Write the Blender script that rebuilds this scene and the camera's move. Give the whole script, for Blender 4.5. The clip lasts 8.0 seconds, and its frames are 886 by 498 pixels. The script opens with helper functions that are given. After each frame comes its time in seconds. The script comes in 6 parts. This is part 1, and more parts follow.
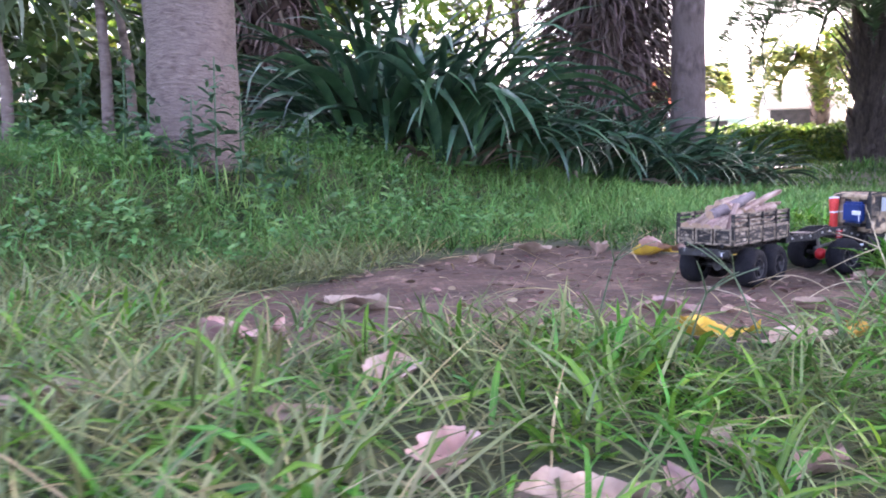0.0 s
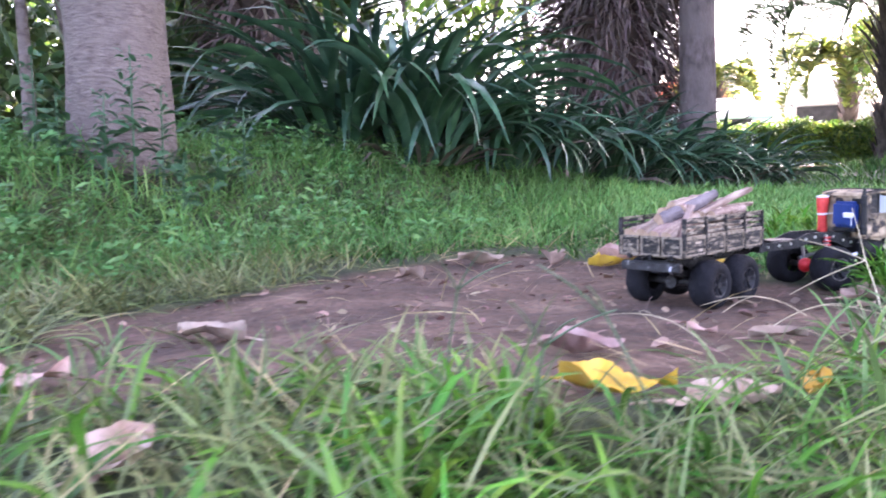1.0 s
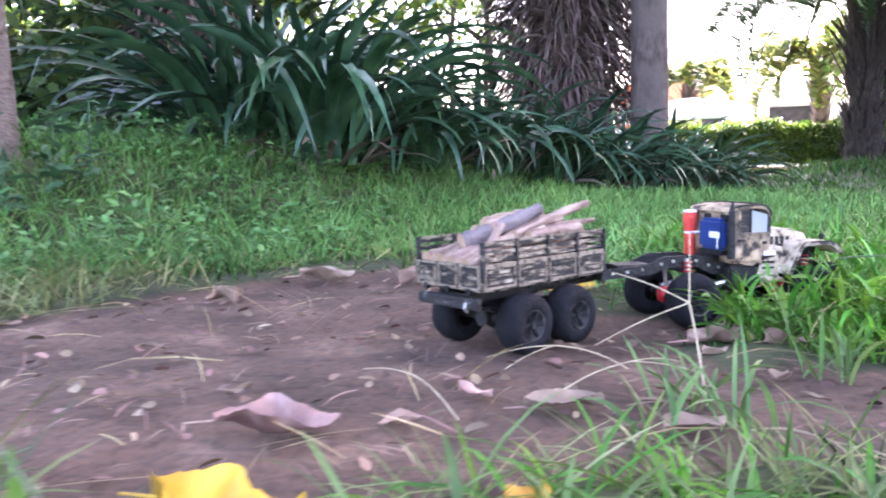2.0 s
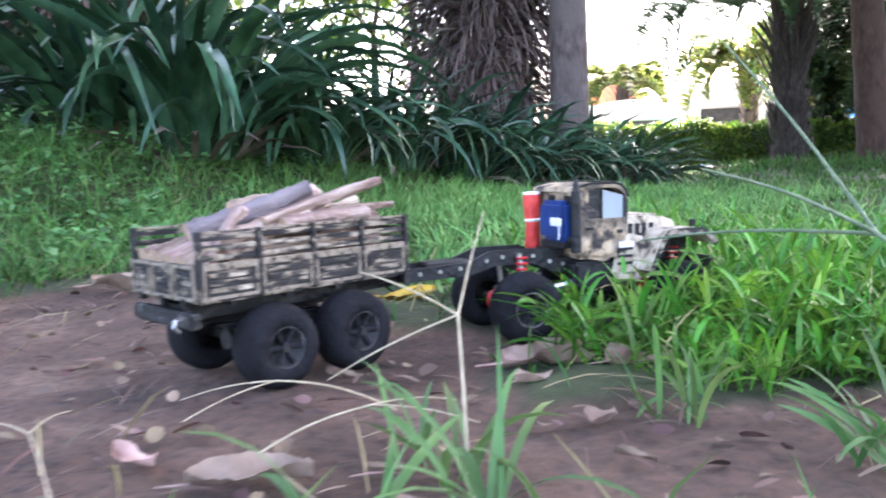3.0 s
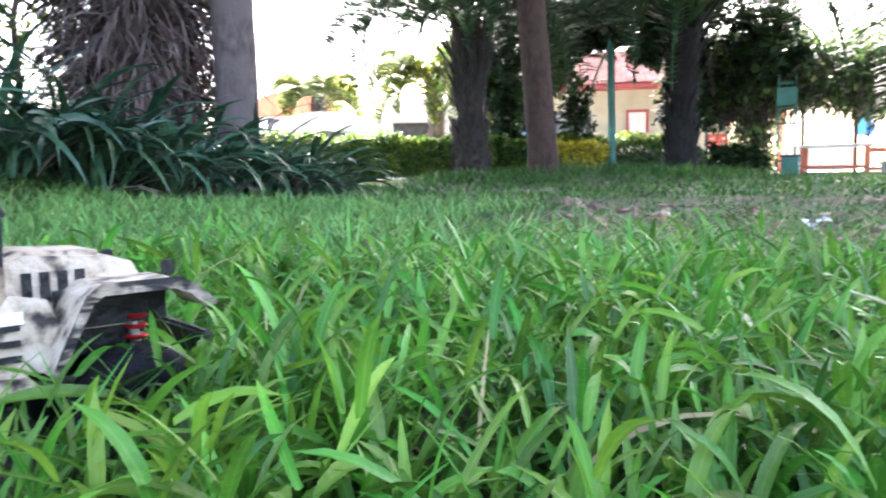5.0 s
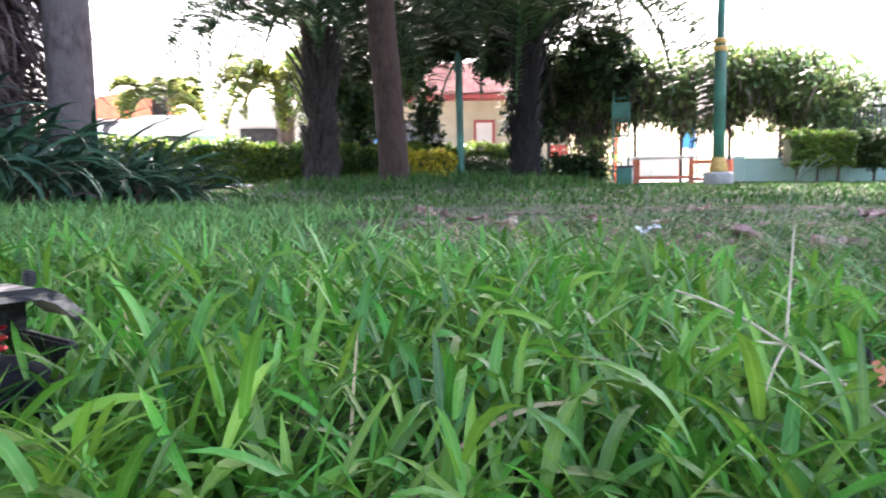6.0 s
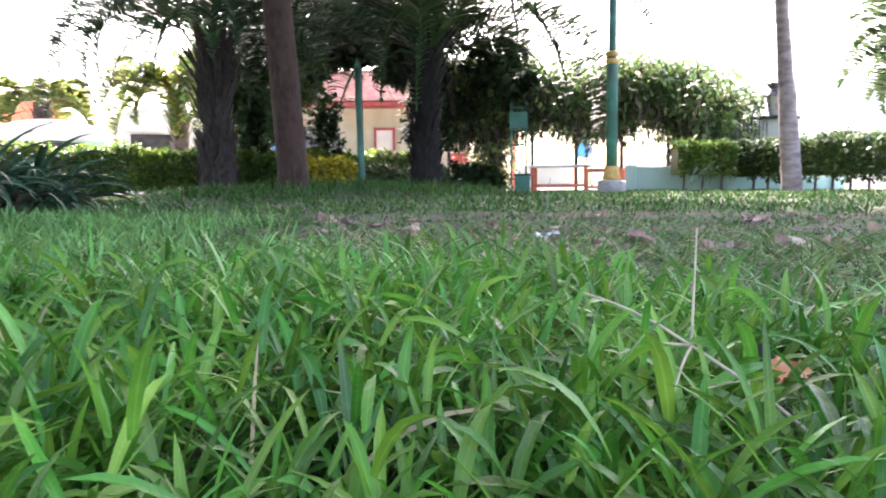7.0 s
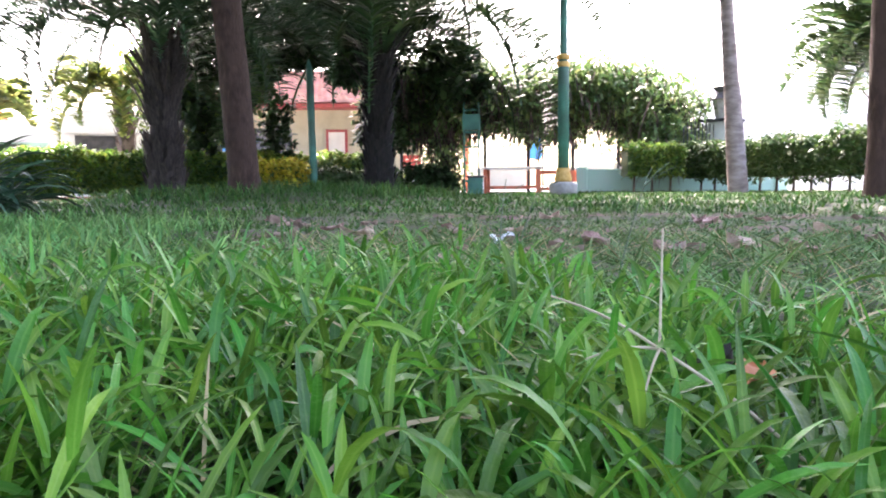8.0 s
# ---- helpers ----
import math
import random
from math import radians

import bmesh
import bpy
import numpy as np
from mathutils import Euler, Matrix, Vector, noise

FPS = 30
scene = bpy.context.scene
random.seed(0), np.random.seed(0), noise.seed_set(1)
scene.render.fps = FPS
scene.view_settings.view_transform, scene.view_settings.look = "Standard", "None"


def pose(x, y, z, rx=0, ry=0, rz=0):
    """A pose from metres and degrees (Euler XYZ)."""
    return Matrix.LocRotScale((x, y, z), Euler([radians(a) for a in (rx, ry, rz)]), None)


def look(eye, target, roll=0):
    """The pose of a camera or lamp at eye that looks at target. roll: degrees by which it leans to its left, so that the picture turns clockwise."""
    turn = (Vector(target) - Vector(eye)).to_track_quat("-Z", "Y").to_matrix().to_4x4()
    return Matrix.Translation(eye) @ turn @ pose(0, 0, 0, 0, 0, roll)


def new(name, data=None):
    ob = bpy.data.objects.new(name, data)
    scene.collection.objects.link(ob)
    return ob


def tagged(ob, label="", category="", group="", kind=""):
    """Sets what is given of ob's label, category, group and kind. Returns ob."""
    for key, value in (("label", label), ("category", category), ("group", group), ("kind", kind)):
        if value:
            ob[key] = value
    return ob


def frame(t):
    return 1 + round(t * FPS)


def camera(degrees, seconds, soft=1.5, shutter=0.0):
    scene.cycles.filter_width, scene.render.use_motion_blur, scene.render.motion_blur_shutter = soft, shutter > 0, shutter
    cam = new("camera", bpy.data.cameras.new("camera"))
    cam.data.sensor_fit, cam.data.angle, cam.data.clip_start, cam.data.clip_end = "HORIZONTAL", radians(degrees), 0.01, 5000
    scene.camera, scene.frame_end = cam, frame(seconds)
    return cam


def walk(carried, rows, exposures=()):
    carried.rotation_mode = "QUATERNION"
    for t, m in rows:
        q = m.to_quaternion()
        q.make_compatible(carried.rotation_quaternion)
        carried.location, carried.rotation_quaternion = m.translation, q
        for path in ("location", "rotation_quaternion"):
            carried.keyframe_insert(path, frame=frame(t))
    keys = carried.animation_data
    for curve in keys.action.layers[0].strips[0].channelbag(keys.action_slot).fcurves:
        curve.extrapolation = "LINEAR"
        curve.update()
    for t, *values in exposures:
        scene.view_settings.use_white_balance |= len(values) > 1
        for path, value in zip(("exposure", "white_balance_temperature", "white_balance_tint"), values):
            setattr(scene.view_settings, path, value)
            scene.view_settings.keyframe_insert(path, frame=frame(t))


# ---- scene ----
# ---- camera ----
cam = camera(58.0, 8.0, soft=1.9, shutter=0.4)
PATH = [
    (0, (0.741, 0.163, 0.239), (0.553, 2.143, 0.027), -1.2),
    (0.5, (0.827, 0.333, 0.207), (0.586, 2.309, 0.01), -2.1),
    (1, (0.931, 0.466, 0.222), (0.676, 2.439, 0.018), -1.8),
    (1.5, (1.065, 0.607, 0.239), (0.825, 2.581, 0.023), -1.4),
    (3, (1.351, 1.031, 0.182), (1.276, 3.019, -0.022), -1.7),
    (3.5, (1.419, 1.156, 0.176), (1.475, 3.145, -0.027), -1.8),
    (4, (1.496, 1.293, 0.16), (1.731, 3.269, -0.039), -1.7),
    (4.5, (1.549, 1.384, 0.151), (1.989, 3.325, -0.043), -1.4),
    (5, (1.601, 1.46, 0.162), (2.242, 3.345, -0.029), -1.1),
    (6.5, (1.574, 1.431, 0.165), (2.676, 3.091, -0.004), -0.5),
    (7, (1.586, 1.452, 0.162), (2.774, 3.053, 0.001), -0.5),
    (7.5, (1.591, 1.463, 0.161), (2.836, 3.02, 0.003), -0.5),
    (8, (1.592, 1.467, 0.161), (2.872, 2.996, 0.004), -0.6),
]
EXPOSURES = [(0.0, 3.54, 6600, 37), (0.6, 3.70, 6600, 36), (1.7, 3.92, 6550, 34), (2.9, 3.76, 6550, 22), (4.0, 3.88, 6450, 21), (4.6, 3.86, 6450, 19), (5.1, 3.65, 6450, 20), (6.4, 3.29, 6600, 25), (8.0, 3.26, 6650, 25)]
walk(cam, [(t, look(eye, target, roll)) for t, eye, target, roll in PATH], EXPOSURES)

# ---- world, sun ----
SUN_ELEV, SUN_AZ = 48.0, 35.0          # degrees; azimuth from +y towards +x
world = bpy.data.worlds.new("sky")
scene.world = world
world.use_nodes = True
wn = world.node_tree.nodes
sky = wn.new("ShaderNodeTexSky")
sky.sky_type, sky.sun_disc = "NISHITA", False
sky.sun_elevation, sky.sun_rotation = radians(SUN_ELEV), radians(SUN_AZ)
sky.air_density, sky.dust_density, sky.ozone_density = 1.0, 4.0, 0.6
wn["Background"].inputs["Strength"].default_value = 0.15
world.node_tree.links.new(sky.outputs[0], wn["Background"].inputs["Color"])
sun_data = bpy.data.lights.new("sun", "SUN")
sun_data.energy, sun_data.angle, sun_data.color = 2.6, radians(0.6), (1.0, 0.95, 0.86)
sun = new("sun", sun_data)
sun.matrix_world = look((20 * math.sin(radians(SUN_AZ)), 20 * math.cos(radians(SUN_AZ)), 20 * math.tan(radians(SUN_ELEV))), (0, 0, 0))


# ---- materials ----
def ramp_node(nt, colours):
    r = nt.nodes.new("ShaderNodeValToRGB")
    e = r.color_ramp.elements
    while len(e) < len(colours):
        e.new(0.5)
    for i, (p, c) in enumerate(colours):
        e[i].position, e[i].color = p, (*c, 1)
    return r


def material(name, colours, scale=20, detail=6, rough=0.7, bump=0.3, bump_scale=None, stretch=(1, 1, 1), metal=0.0,
             translucent=0.0, island=0.0, spec=0.5, second=None, second_scale=3, distort=0.0, rand_object=0.0, rib=None):
    """Noise-driven colour at two scales with relief. island / rand_object: how far each piece's tone strays."""
    m = bpy.data.materials.new(name)
    m.use_nodes = True
    nt = m.node_tree
    n, l = nt.nodes, nt.links
    b = n["Principled BSDF"]
    b.inputs["Roughness"].default_value = rough
    b.inputs["Metallic"].default_value = metal
    b.inputs["Specular IOR Level"].default_value = spec
    tc = n.new("ShaderNodeTexCoord")
    mp = n.new("ShaderNodeMapping")
    mp.inputs["Scale"].default_value = stretch
    l.new(tc.outputs["Object"], mp.inputs[0])
    nz = n.new("ShaderNodeTexNoise")
    nz.inputs["Scale"].default_value, nz.inputs["Detail"].default_value = scale, detail
    nz.inputs["Distortion"].default_value = distort
    l.new(mp.outputs[0], nz.inputs["Vector"])
    r = ramp_node(nt, colours)
    l.new(nz.outputs[0], r.inputs[0])
    col = r.outputs[0]
    if second:
        nz2 = n.new("ShaderNodeTexNoise")
        nz2.inputs["Scale"].default_value, nz2.inputs["Detail"].default_value = second_scale, 4
        l.new(tc.outputs["Object"], nz2.inputs["Vector"])
        r2 = ramp_node(nt, [(0.42, (0, 0, 0)), (0.62, (1, 1, 1))])
        l.new(nz2.outputs[0], r2.inputs[0])
        mx = n.new("ShaderNodeMix")
        mx.data_type = "RGBA"
        l.new(r2.outputs[0], mx.inputs[0])
        l.new(col, mx.inputs[6])
        mx.inputs[7].default_value = (*second, 1)
        col = mx.outputs[2]
    if rib:
        at = n.new("ShaderNodeAttribute")
        at.attribute_name = "rib"
        rr = ramp_node(nt, [(0.72, (0, 0, 0)), (0.96, (0.28, 0.28, 0.28))])
        l.new(at.outputs["Fac"], rr.inputs[0])
        mv = n.new("ShaderNodeMix")
        mv.data_type = "RGBA"
        l.new(rr.outputs[0], mv.inputs[0])
        l.new(col, mv.inputs[6])
        mv.inputs[7].default_value = (*rib, 1)
        col = mv.outputs[2]
    if island or rand_object:
        if island:
            src = n.new("ShaderNodeNewGeometry").outputs["Random Per Island"]
        else:
            src = n.new("ShaderNodeObjectInfo").outputs["Random"]
        k = island or rand_object
        hs = n.new("ShaderNodeHueSaturation")
        mr = n.new("ShaderNodeMapRange")
        mr.inputs[3].default_value, mr.inputs[4].default_value = 1 - k, 1 + k
        l.new(src, mr.inputs[0])
        l.new(mr.outputs[0], hs.inputs["Value"])
        mh = n.new("ShaderNodeMapRange")
        mh.inputs[3].default_value, mh.inputs[4].default_value = 0.5 + 0.05 * k, 0.5 - 0.09 * k
        ml = n.new("ShaderNodeMath")
        ml.operation = "FRACT"
        m7 = n.new("ShaderNodeMath")
        m7.operation = "MULTIPLY"
        m7.inputs[1].default_value = 7.31
        l.new(src, m7.inputs[0])
        l.new(m7.outputs[0], ml.inputs[0])
        l.new(ml.outputs[0], mh.inputs[0])
        l.new(mh.outputs[0], hs.inputs["Hue"])
        l.new(col, hs.inputs["Color"])
        col = hs.outputs[0]
    l.new(col, b.inputs["Base Color"])
    if bump:
        bm_ = n.new("ShaderNodeBump")
        bm_.inputs["Strength"].default_value = bump
        bm_.inputs["Distance"].default_value = 0.01
        nb = nz
        if bump_scale:
            nb = n.new("ShaderNodeTexNoise")
            nb.inputs["Scale"].default_value, nb.inputs["Detail"].default_value = bump_scale, 6
            l.new(mp.outputs[0], nb.inputs["Vector"])
        l.new(nb.outputs[0], bm_.inputs["Height"])
        l.new(bm_.outputs[0], b.inputs["Normal"])
    if translucent:
        tr = n.new("ShaderNodeBsdfTranslucent")
        l.new(col, tr.inputs[0])
        ms = n.new("ShaderNodeMixShader")
        ms.inputs[0].default_value = translucent
        l.new(b.outputs[0], ms.inputs[1])
        l.new(tr.outputs[0], ms.inputs[2])
        l.new(ms.outputs[0], n["Material Output"].inputs[0])
    return m


M = {}
M["turf"] = material("turf_soil", [(0.3, (0.013, 0.018, 0.006)), (0.5, (0.030, 0.040, 0.012)), (0.7, (0.059, 0.069, 0.024))], 9, 10, 0.95, 0.8, 40)
M["blade"] = material("grass_blade", [(0.3, (0.030, 0.125, 0.014)), (0.6, (0.076, 0.255, 0.026)), (0.8, (0.190, 0.40, 0.045))], 12, 3, 0.38, 0.25, 140, translucent=0.40, spec=0.42, island=0.42, rib=(0.20, 0.38, 0.08))
M["tuft_blade"] = material("tuft_blade", [(0.3, (0.060, 0.145, 0.045)), (0.6, (0.120, 0.235, 0.075)), (0.8, (0.200, 0.32, 0.11))], 12, 3, 0.42, 0.15, 90, translucent=0.36, spec=0.3, rand_object=0.4)
M["fine"] = material("fine_grass", [(0.3, (0.076, 0.112, 0.036)), (0.55, (0.152, 0.193, 0.076)), (0.75, (0.278, 0.278, 0.152))], 8, 3, 0.5, 0.0, translucent=0.25, spec=0.22, island=0.5)
M["worn_grass"] = material("worn_grass", [(0.3, (0.055, 0.128, 0.036)), (0.55, (0.090, 0.190, 0.050)), (0.75, (0.19, 0.265, 0.09))], 6, 3, 0.6, 0.0, translucent=0.25, spec=0.22, island=0.4)
# darker green than the other blades: the trees' shade is put into it
M["shaded_grass_tone"] = material("shaded_grass_tone", [(0.3, (0.024, 0.080, 0.018)), (0.6, (0.048, 0.132, 0.026)), (0.8, (0.09, 0.18, 0.036))], 3, 3, 0.5, 0.0, translucent=0.3, spec=0.22, island=0.45)
# taller grass; brightness from the open sky is put into this green
M["meadow"] = material("meadow_grass", [(0.3, (0.078, 0.200, 0.058)), (0.6, (0.140, 0.32, 0.090)), (0.8, (0.24, 0.42, 0.130))], 4, 3, 0.5, 0.0, translucent=0.35, spec=0.22, island=0.4)
M["straw"] = material("dry_straw", [(0.3, (0.27, 0.21, 0.09)), (0.7, (0.46, 0.39, 0.20))], 25, 3, 0.7, 0.0, translucent=0.2, island=0.3)
M["weed"] = material("weed_leaf", [(0.3, (0.052, 0.155, 0.046)), (0.7, (0.125, 0.29, 0.096))], 30, 4, 0.5, 0.2, translucent=0.3, island=0.4, spec=0.25)
M["strap"] = material("strap_leaf", [(0.3, (0.010, 0.036, 0.020)), (0.55, (0.034, 0.092, 0.050)), (0.8, (0.095, 0.18, 0.105))], 10, 5, 0.34, 0.15, 40, translucent=0.12, rand_object=0.45)
M["bark_grey"] = material("grey_bark", [(0.26, (0.050, 0.035, 0.029)), (0.42, (0.125, 0.093, 0.080)), (0.6, (0.175, 0.134, 0.118)), (0.76, (0.25, 0.20, 0.18))], 30, 12, 0.9, 0.9, 70, (0.8, 0.8, 2.2), second=(0.165, 0.128, 0.112), second_scale=16)
M["bark_slim"] = material("slim_tree_bark", [(0.25, (0.036, 0.025, 0.022)), (0.5, (0.090, 0.066, 0.059)), (0.75, (0.155, 0.120, 0.110))], 16, 10, 0.9, 0.8, 45, (1.4, 1.4, 0.7), second=(0.11, 0.085, 0.076), second_scale=5)
M["bark_pale"] = material("pale_ringed_bark", [(0.3, (0.17, 0.13, 0.12)), (0.5, (0.28, 0.22, 0.205)), (0.72, (0.40, 0.33, 0.31))], 6, 8, 0.85, 0.5, 30, (1, 1, 2.5))
M["bark_brown"] = material("brown_bark", [(0.25, (0.020, 0.009, 0.006)), (0.5, (0.044, 0.021, 0.013)), (0.75, (0.088, 0.049, 0.033))], 14, 10, 0.9, 0.9, 30, (1.6, 1.6, 0.6), second=(0.058, 0.031, 0.021), second_scale=5)
M["bark_black"] = material("black_palm_bark", [(0.3, (0.008, 0.007, 0.006)), (0.7, (0.030, 0.024, 0.021))], 16, 8, 0.95, 0.9, 30, (2, 2, 0.4))
M["bark_dark"] = material("dark_palm_bark", [(0.3, (0.020, 0.015, 0.013)), (0.7, (0.075, 0.058, 0.050))], 16, 8, 0.95, 0.9, 30, (2, 2, 0.4))
M["dead_frond"] = material("dead_frond", [(0.3, (0.054, 0.037, 0.030)), (0.7, (0.15, 0.108, 0.088))], 12, 4, 0.9, 0.0, island=0.5)
M["palm_leaf"] = material("palm_leaflet", [(0.3, (0.025, 0.06, 0.03)), (0.7, (0.06, 0.12, 0.055))], 8, 3, 0.4, 0.0, translucent=0.25, island=0.35)
# palm_leaflet made paler and yellower, direct sun being put into the colour
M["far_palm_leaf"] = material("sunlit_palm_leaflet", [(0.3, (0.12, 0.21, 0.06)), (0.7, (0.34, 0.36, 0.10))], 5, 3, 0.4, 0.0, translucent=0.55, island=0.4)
M["leaf"] = material("tree_leaf", [(0.3, (0.03, 0.075, 0.025)), (0.7, (0.09, 0.16, 0.045))], 4, 4, 0.5, 0.0, translucent=0.35, island=0.45)
# tree_leaf roughly halved; shade behind the palms is put into the colour
M["shade_dark_leaf"] = material("shade_dark_tree_leaf", [(0.3, (0.014, 0.036, 0.014)), (0.7, (0.042, 0.085, 0.028))], 4, 4, 0.5, 0.0, translucent=0.15, island=0.45, spec=0.3)
M["hedge_leaf"] = material("hedge_leaf", [(0.3, (0.06, 0.145, 0.025)), (0.7, (0.23, 0.36, 0.06))], 3, 4, 0.4, 0.0, translucent=0.5, island=0.5)
M["vine_leaf"] = material("vine_leaf", [(0.3, (0.060, 0.130, 0.042)), (0.6, (0.175, 0.285, 0.09)), (0.8, (0.25, 0.15, 0.10))], 1.6, 4, 0.45, 0.0, translucent=0.35, island=0.45)
M["yellow_leaf"] = material("yellow_bush_leaf", [(0.3, (0.45, 0.45, 0.035)), (0.7, (0.70, 0.56, 0.06))], 6, 4, 0.5, 0.0, translucent=0.3, island=0.3)
M["twig"] = material("twig", [(0.3, (0.07, 0.055, 0.04)), (0.7, (0.17, 0.13, 0.10))], 20, 5, 0.9, 0.4)
M["dry_leaf"] = material("dry_leaf", [(0.3, (0.20, 0.12, 0.088)), (0.55, (0.37, 0.25, 0.19)), (0.75, (0.52, 0.39, 0.31))], 26, 8, 0.8, 0.5, 70, rand_object=0.3)
M["orange_leaf"] = material("orange_leaf", [(0.3, (0.40, 0.13, 0.05)), (0.7, (0.55, 0.22, 0.09))], 30, 5, 0.7, 0.3)
M["litter"] = material("dry_litter", [(0.3, (0.07, 0.042, 0.028)), (0.5, (0.15, 0.098, 0.066)), (0.75, (0.32, 0.235, 0.165))], 9, 4, 0.85, 0.0, island=0.6)
M["black_leaf"] = material("black_leaf", [(0.3, (0.02, 0.014, 0.011)), (0.7, (0.06, 0.042, 0.034))], 30, 5, 0.7, 0.3)
M["yellow_dead"] = material("yellow_fallen_leaf", [(0.3, (0.42, 0.22, 0.03)), (0.7, (0.74, 0.47, 0.04))], 22, 6, 0.6, 0.3, rand_object=0.15)
M["paint"] = material("drybrushed_tan_paint", [(0.45, (0.007, 0.006, 0.005)), (0.49, (0.080, 0.062, 0.044)), (0.53, (0.25, 0.20, 0.14)), (0.70, (0.44, 0.365, 0.28))], 120, 6, 0.75, 0.4, 160, (0.3, 0.3, 1.4), second=(0.012, 0.011, 0.010), second_scale=80)
M["paint_edge"] = material("rubbed_tan_edge", [(0.36, (0.013, 0.011, 0.009)), (0.42, (0.130, 0.101, 0.071)), (0.5, (0.215, 0.172, 0.123)), (0.75, (0.30, 0.245, 0.185))], 140, 6, 0.75, 0.3, 160)
M["rim_dust"] = material("dusty_rim_edge", [(0.35, (0.03, 0.03, 0.028)), (0.55, (0.15, 0.14, 0.12)), (0.75, (0.28, 0.26, 0.22))], 120, 6, 0.8, 0.2)
M["paint_worn"] = material("worn_black_board", [(0.5, (0.012, 0.011, 0.010)), (0.58, (0.05, 0.04, 0.03)), (0.68, (0.24, 0.19, 0.135))], 110, 6, 0.75, 0.4, 160, (0.5, 0.5, 1.2))
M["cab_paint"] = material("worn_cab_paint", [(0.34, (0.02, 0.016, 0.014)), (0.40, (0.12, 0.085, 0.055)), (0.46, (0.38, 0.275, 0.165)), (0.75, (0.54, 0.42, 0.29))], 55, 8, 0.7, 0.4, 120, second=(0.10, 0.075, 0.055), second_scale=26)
M["pale_paint"] = material("pale_bonnet_paint", [(0.34, (0.03, 0.025, 0.022)), (0.41, (0.18, 0.14, 0.10)), (0.48, (0.44, 0.36, 0.26)), (0.75, (0.60, 0.52, 0.42))], 60, 8, 0.7, 0.4, 120)
M["sapling"] = material("sapling_leaf", [(0.3, (0.025, 0.08, 0.035)), (0.7, (0.06, 0.15, 0.065))], 30, 4, 0.45, 0.2, translucent=0.25, island=0.35)
M["black"] = material("black_plastic", [(0.3, (0.004, 0.004, 0.0045)), (0.8, (0.014, 0.014, 0.015))], 40, 5, 0.5, 0.3, 150, spec=0.35)
M["scuffed"] = material("scuffed_black", [(0.4, (0.006, 0.006, 0.0065)), (0.62, (0.018, 0.018, 0.019)), (0.72, (0.22, 0.21, 0.20))], 70, 7, 0.5, 0.3, 150)
M["tyre"] = material("dusty_rubber", [(0.3, (0.006, 0.006, 0.0075)), (0.75, (0.017, 0.017, 0.020))], 30, 6, 0.8, 0.3, 160, spec=0.15)
M["steel"] = material("bare_steel", [(0.3, (0.45, 0.45, 0.46)), (0.7, (0.65, 0.65, 0.66))], 40, 4, 0.35, 0.1, metal=1.0)
M["red_metal"] = material("red_anodised", [(0.3, (0.35, 0.01, 0.015)), (0.7, (0.55, 0.02, 0.025))], 30, 4, 0.35, 0.1, metal=0.3)
M["red_cloth"] = material("red_roll", [(0.3, (0.55, 0.03, 0.025)), (0.7, (0.75, 0.07, 0.05))], 60, 5, 0.6, 0.4, 120)
M["blue_can"] = material("blue_plastic", [(0.3, (0.004, 0.022, 0.11)), (0.7, (0.008, 0.042, 0.19))], 30, 4, 0.45, 0.15)
M["white_tape"] = material("white_tape", [(0.3, (0.6, 0.6, 0.6)), (0.7, (0.8, 0.8, 0.8))], 50, 4, 0.6, 0.1)
M["cab_glass"] = material("cab_window", [(0.3, (0.24, 0.27, 0.29)), (0.7, (0.34, 0.37, 0.39))], 8, 3, 0.12, 0.0)
M["log_bark"] = material("stick_bark", [(0.3, (0.085, 0.050, 0.038)), (0.45, (0.21, 0.135, 0.10)), (0.58, (0.36, 0.26, 0.20)), (0.74, (0.52, 0.41, 0.33))], 45, 9, 0.9, 0.7, 110, (0.35, 1.4, 1.4), rand_object=0.3)
M["log_grey"] = material("grey_stick_bark", [(0.3, (0.075, 0.058, 0.062)), (0.7, (0.22, 0.18, 0.18))], 45, 9, 0.9, 0.7, 110, (0.35, 1.4, 1.4))
M["log_end"] = material("cut_wood", [(0.3, (0.30, 0.19, 0.12)), (0.7, (0.48, 0.34, 0.23))], 90, 5, 0.85, 0.2)
M["green_post"] = material("green_post_paint", [(0.3, (0.035, 0.17, 0.13)), (0.7, (0.07, 0.27, 0.20))], 6, 6, 0.5, 0.2, second=(0.05, 0.13, 0.10), second_scale=2)
M["gold"] = material("gold_paint", [(0.3, (0.5, 0.28, 0.06)), (0.7, (0.7, 0.45, 0.15))], 20, 4, 0.5, 0.1)
M["concrete"] = material("concrete", [(0.3, (0.26, 0.25, 0.24)), (0.7, (0.42, 0.41, 0.39))], 12, 8, 0.9, 0.4)
M["white_wall"] = material("white_wall", [(0.3, (0.72, 0.72, 0.70)), (0.7, (0.84, 0.84, 0.83))], 2, 6, 0.85, 0.1)
M["green_wall"] = material("mint_wall", [(0.3, (0.52, 0.80, 0.68)), (0.7, (0.62, 0.86, 0.76))], 2, 6, 0.8, 0.1)
M["cream_wall"] = material("cream_wall", [(0.3, (0.23, 0.20, 0.12)), (0.7, (0.30, 0.26, 0.16))], 2, 6, 0.85, 0.1)
M["pale_door"] = material("pale_painted_door", [(0.3, (0.36, 0.32, 0.25)), (0.7, (0.44, 0.40, 0.31))], 3, 6, 0.6, 0.1)
M["roof_tile"] = material("red_roof_tile", [(0.3, (0.22, 0.06, 0.05)), (0.7, (0.38, 0.14, 0.115))], 4, 6, 0.8, 0.2, island=0.4)
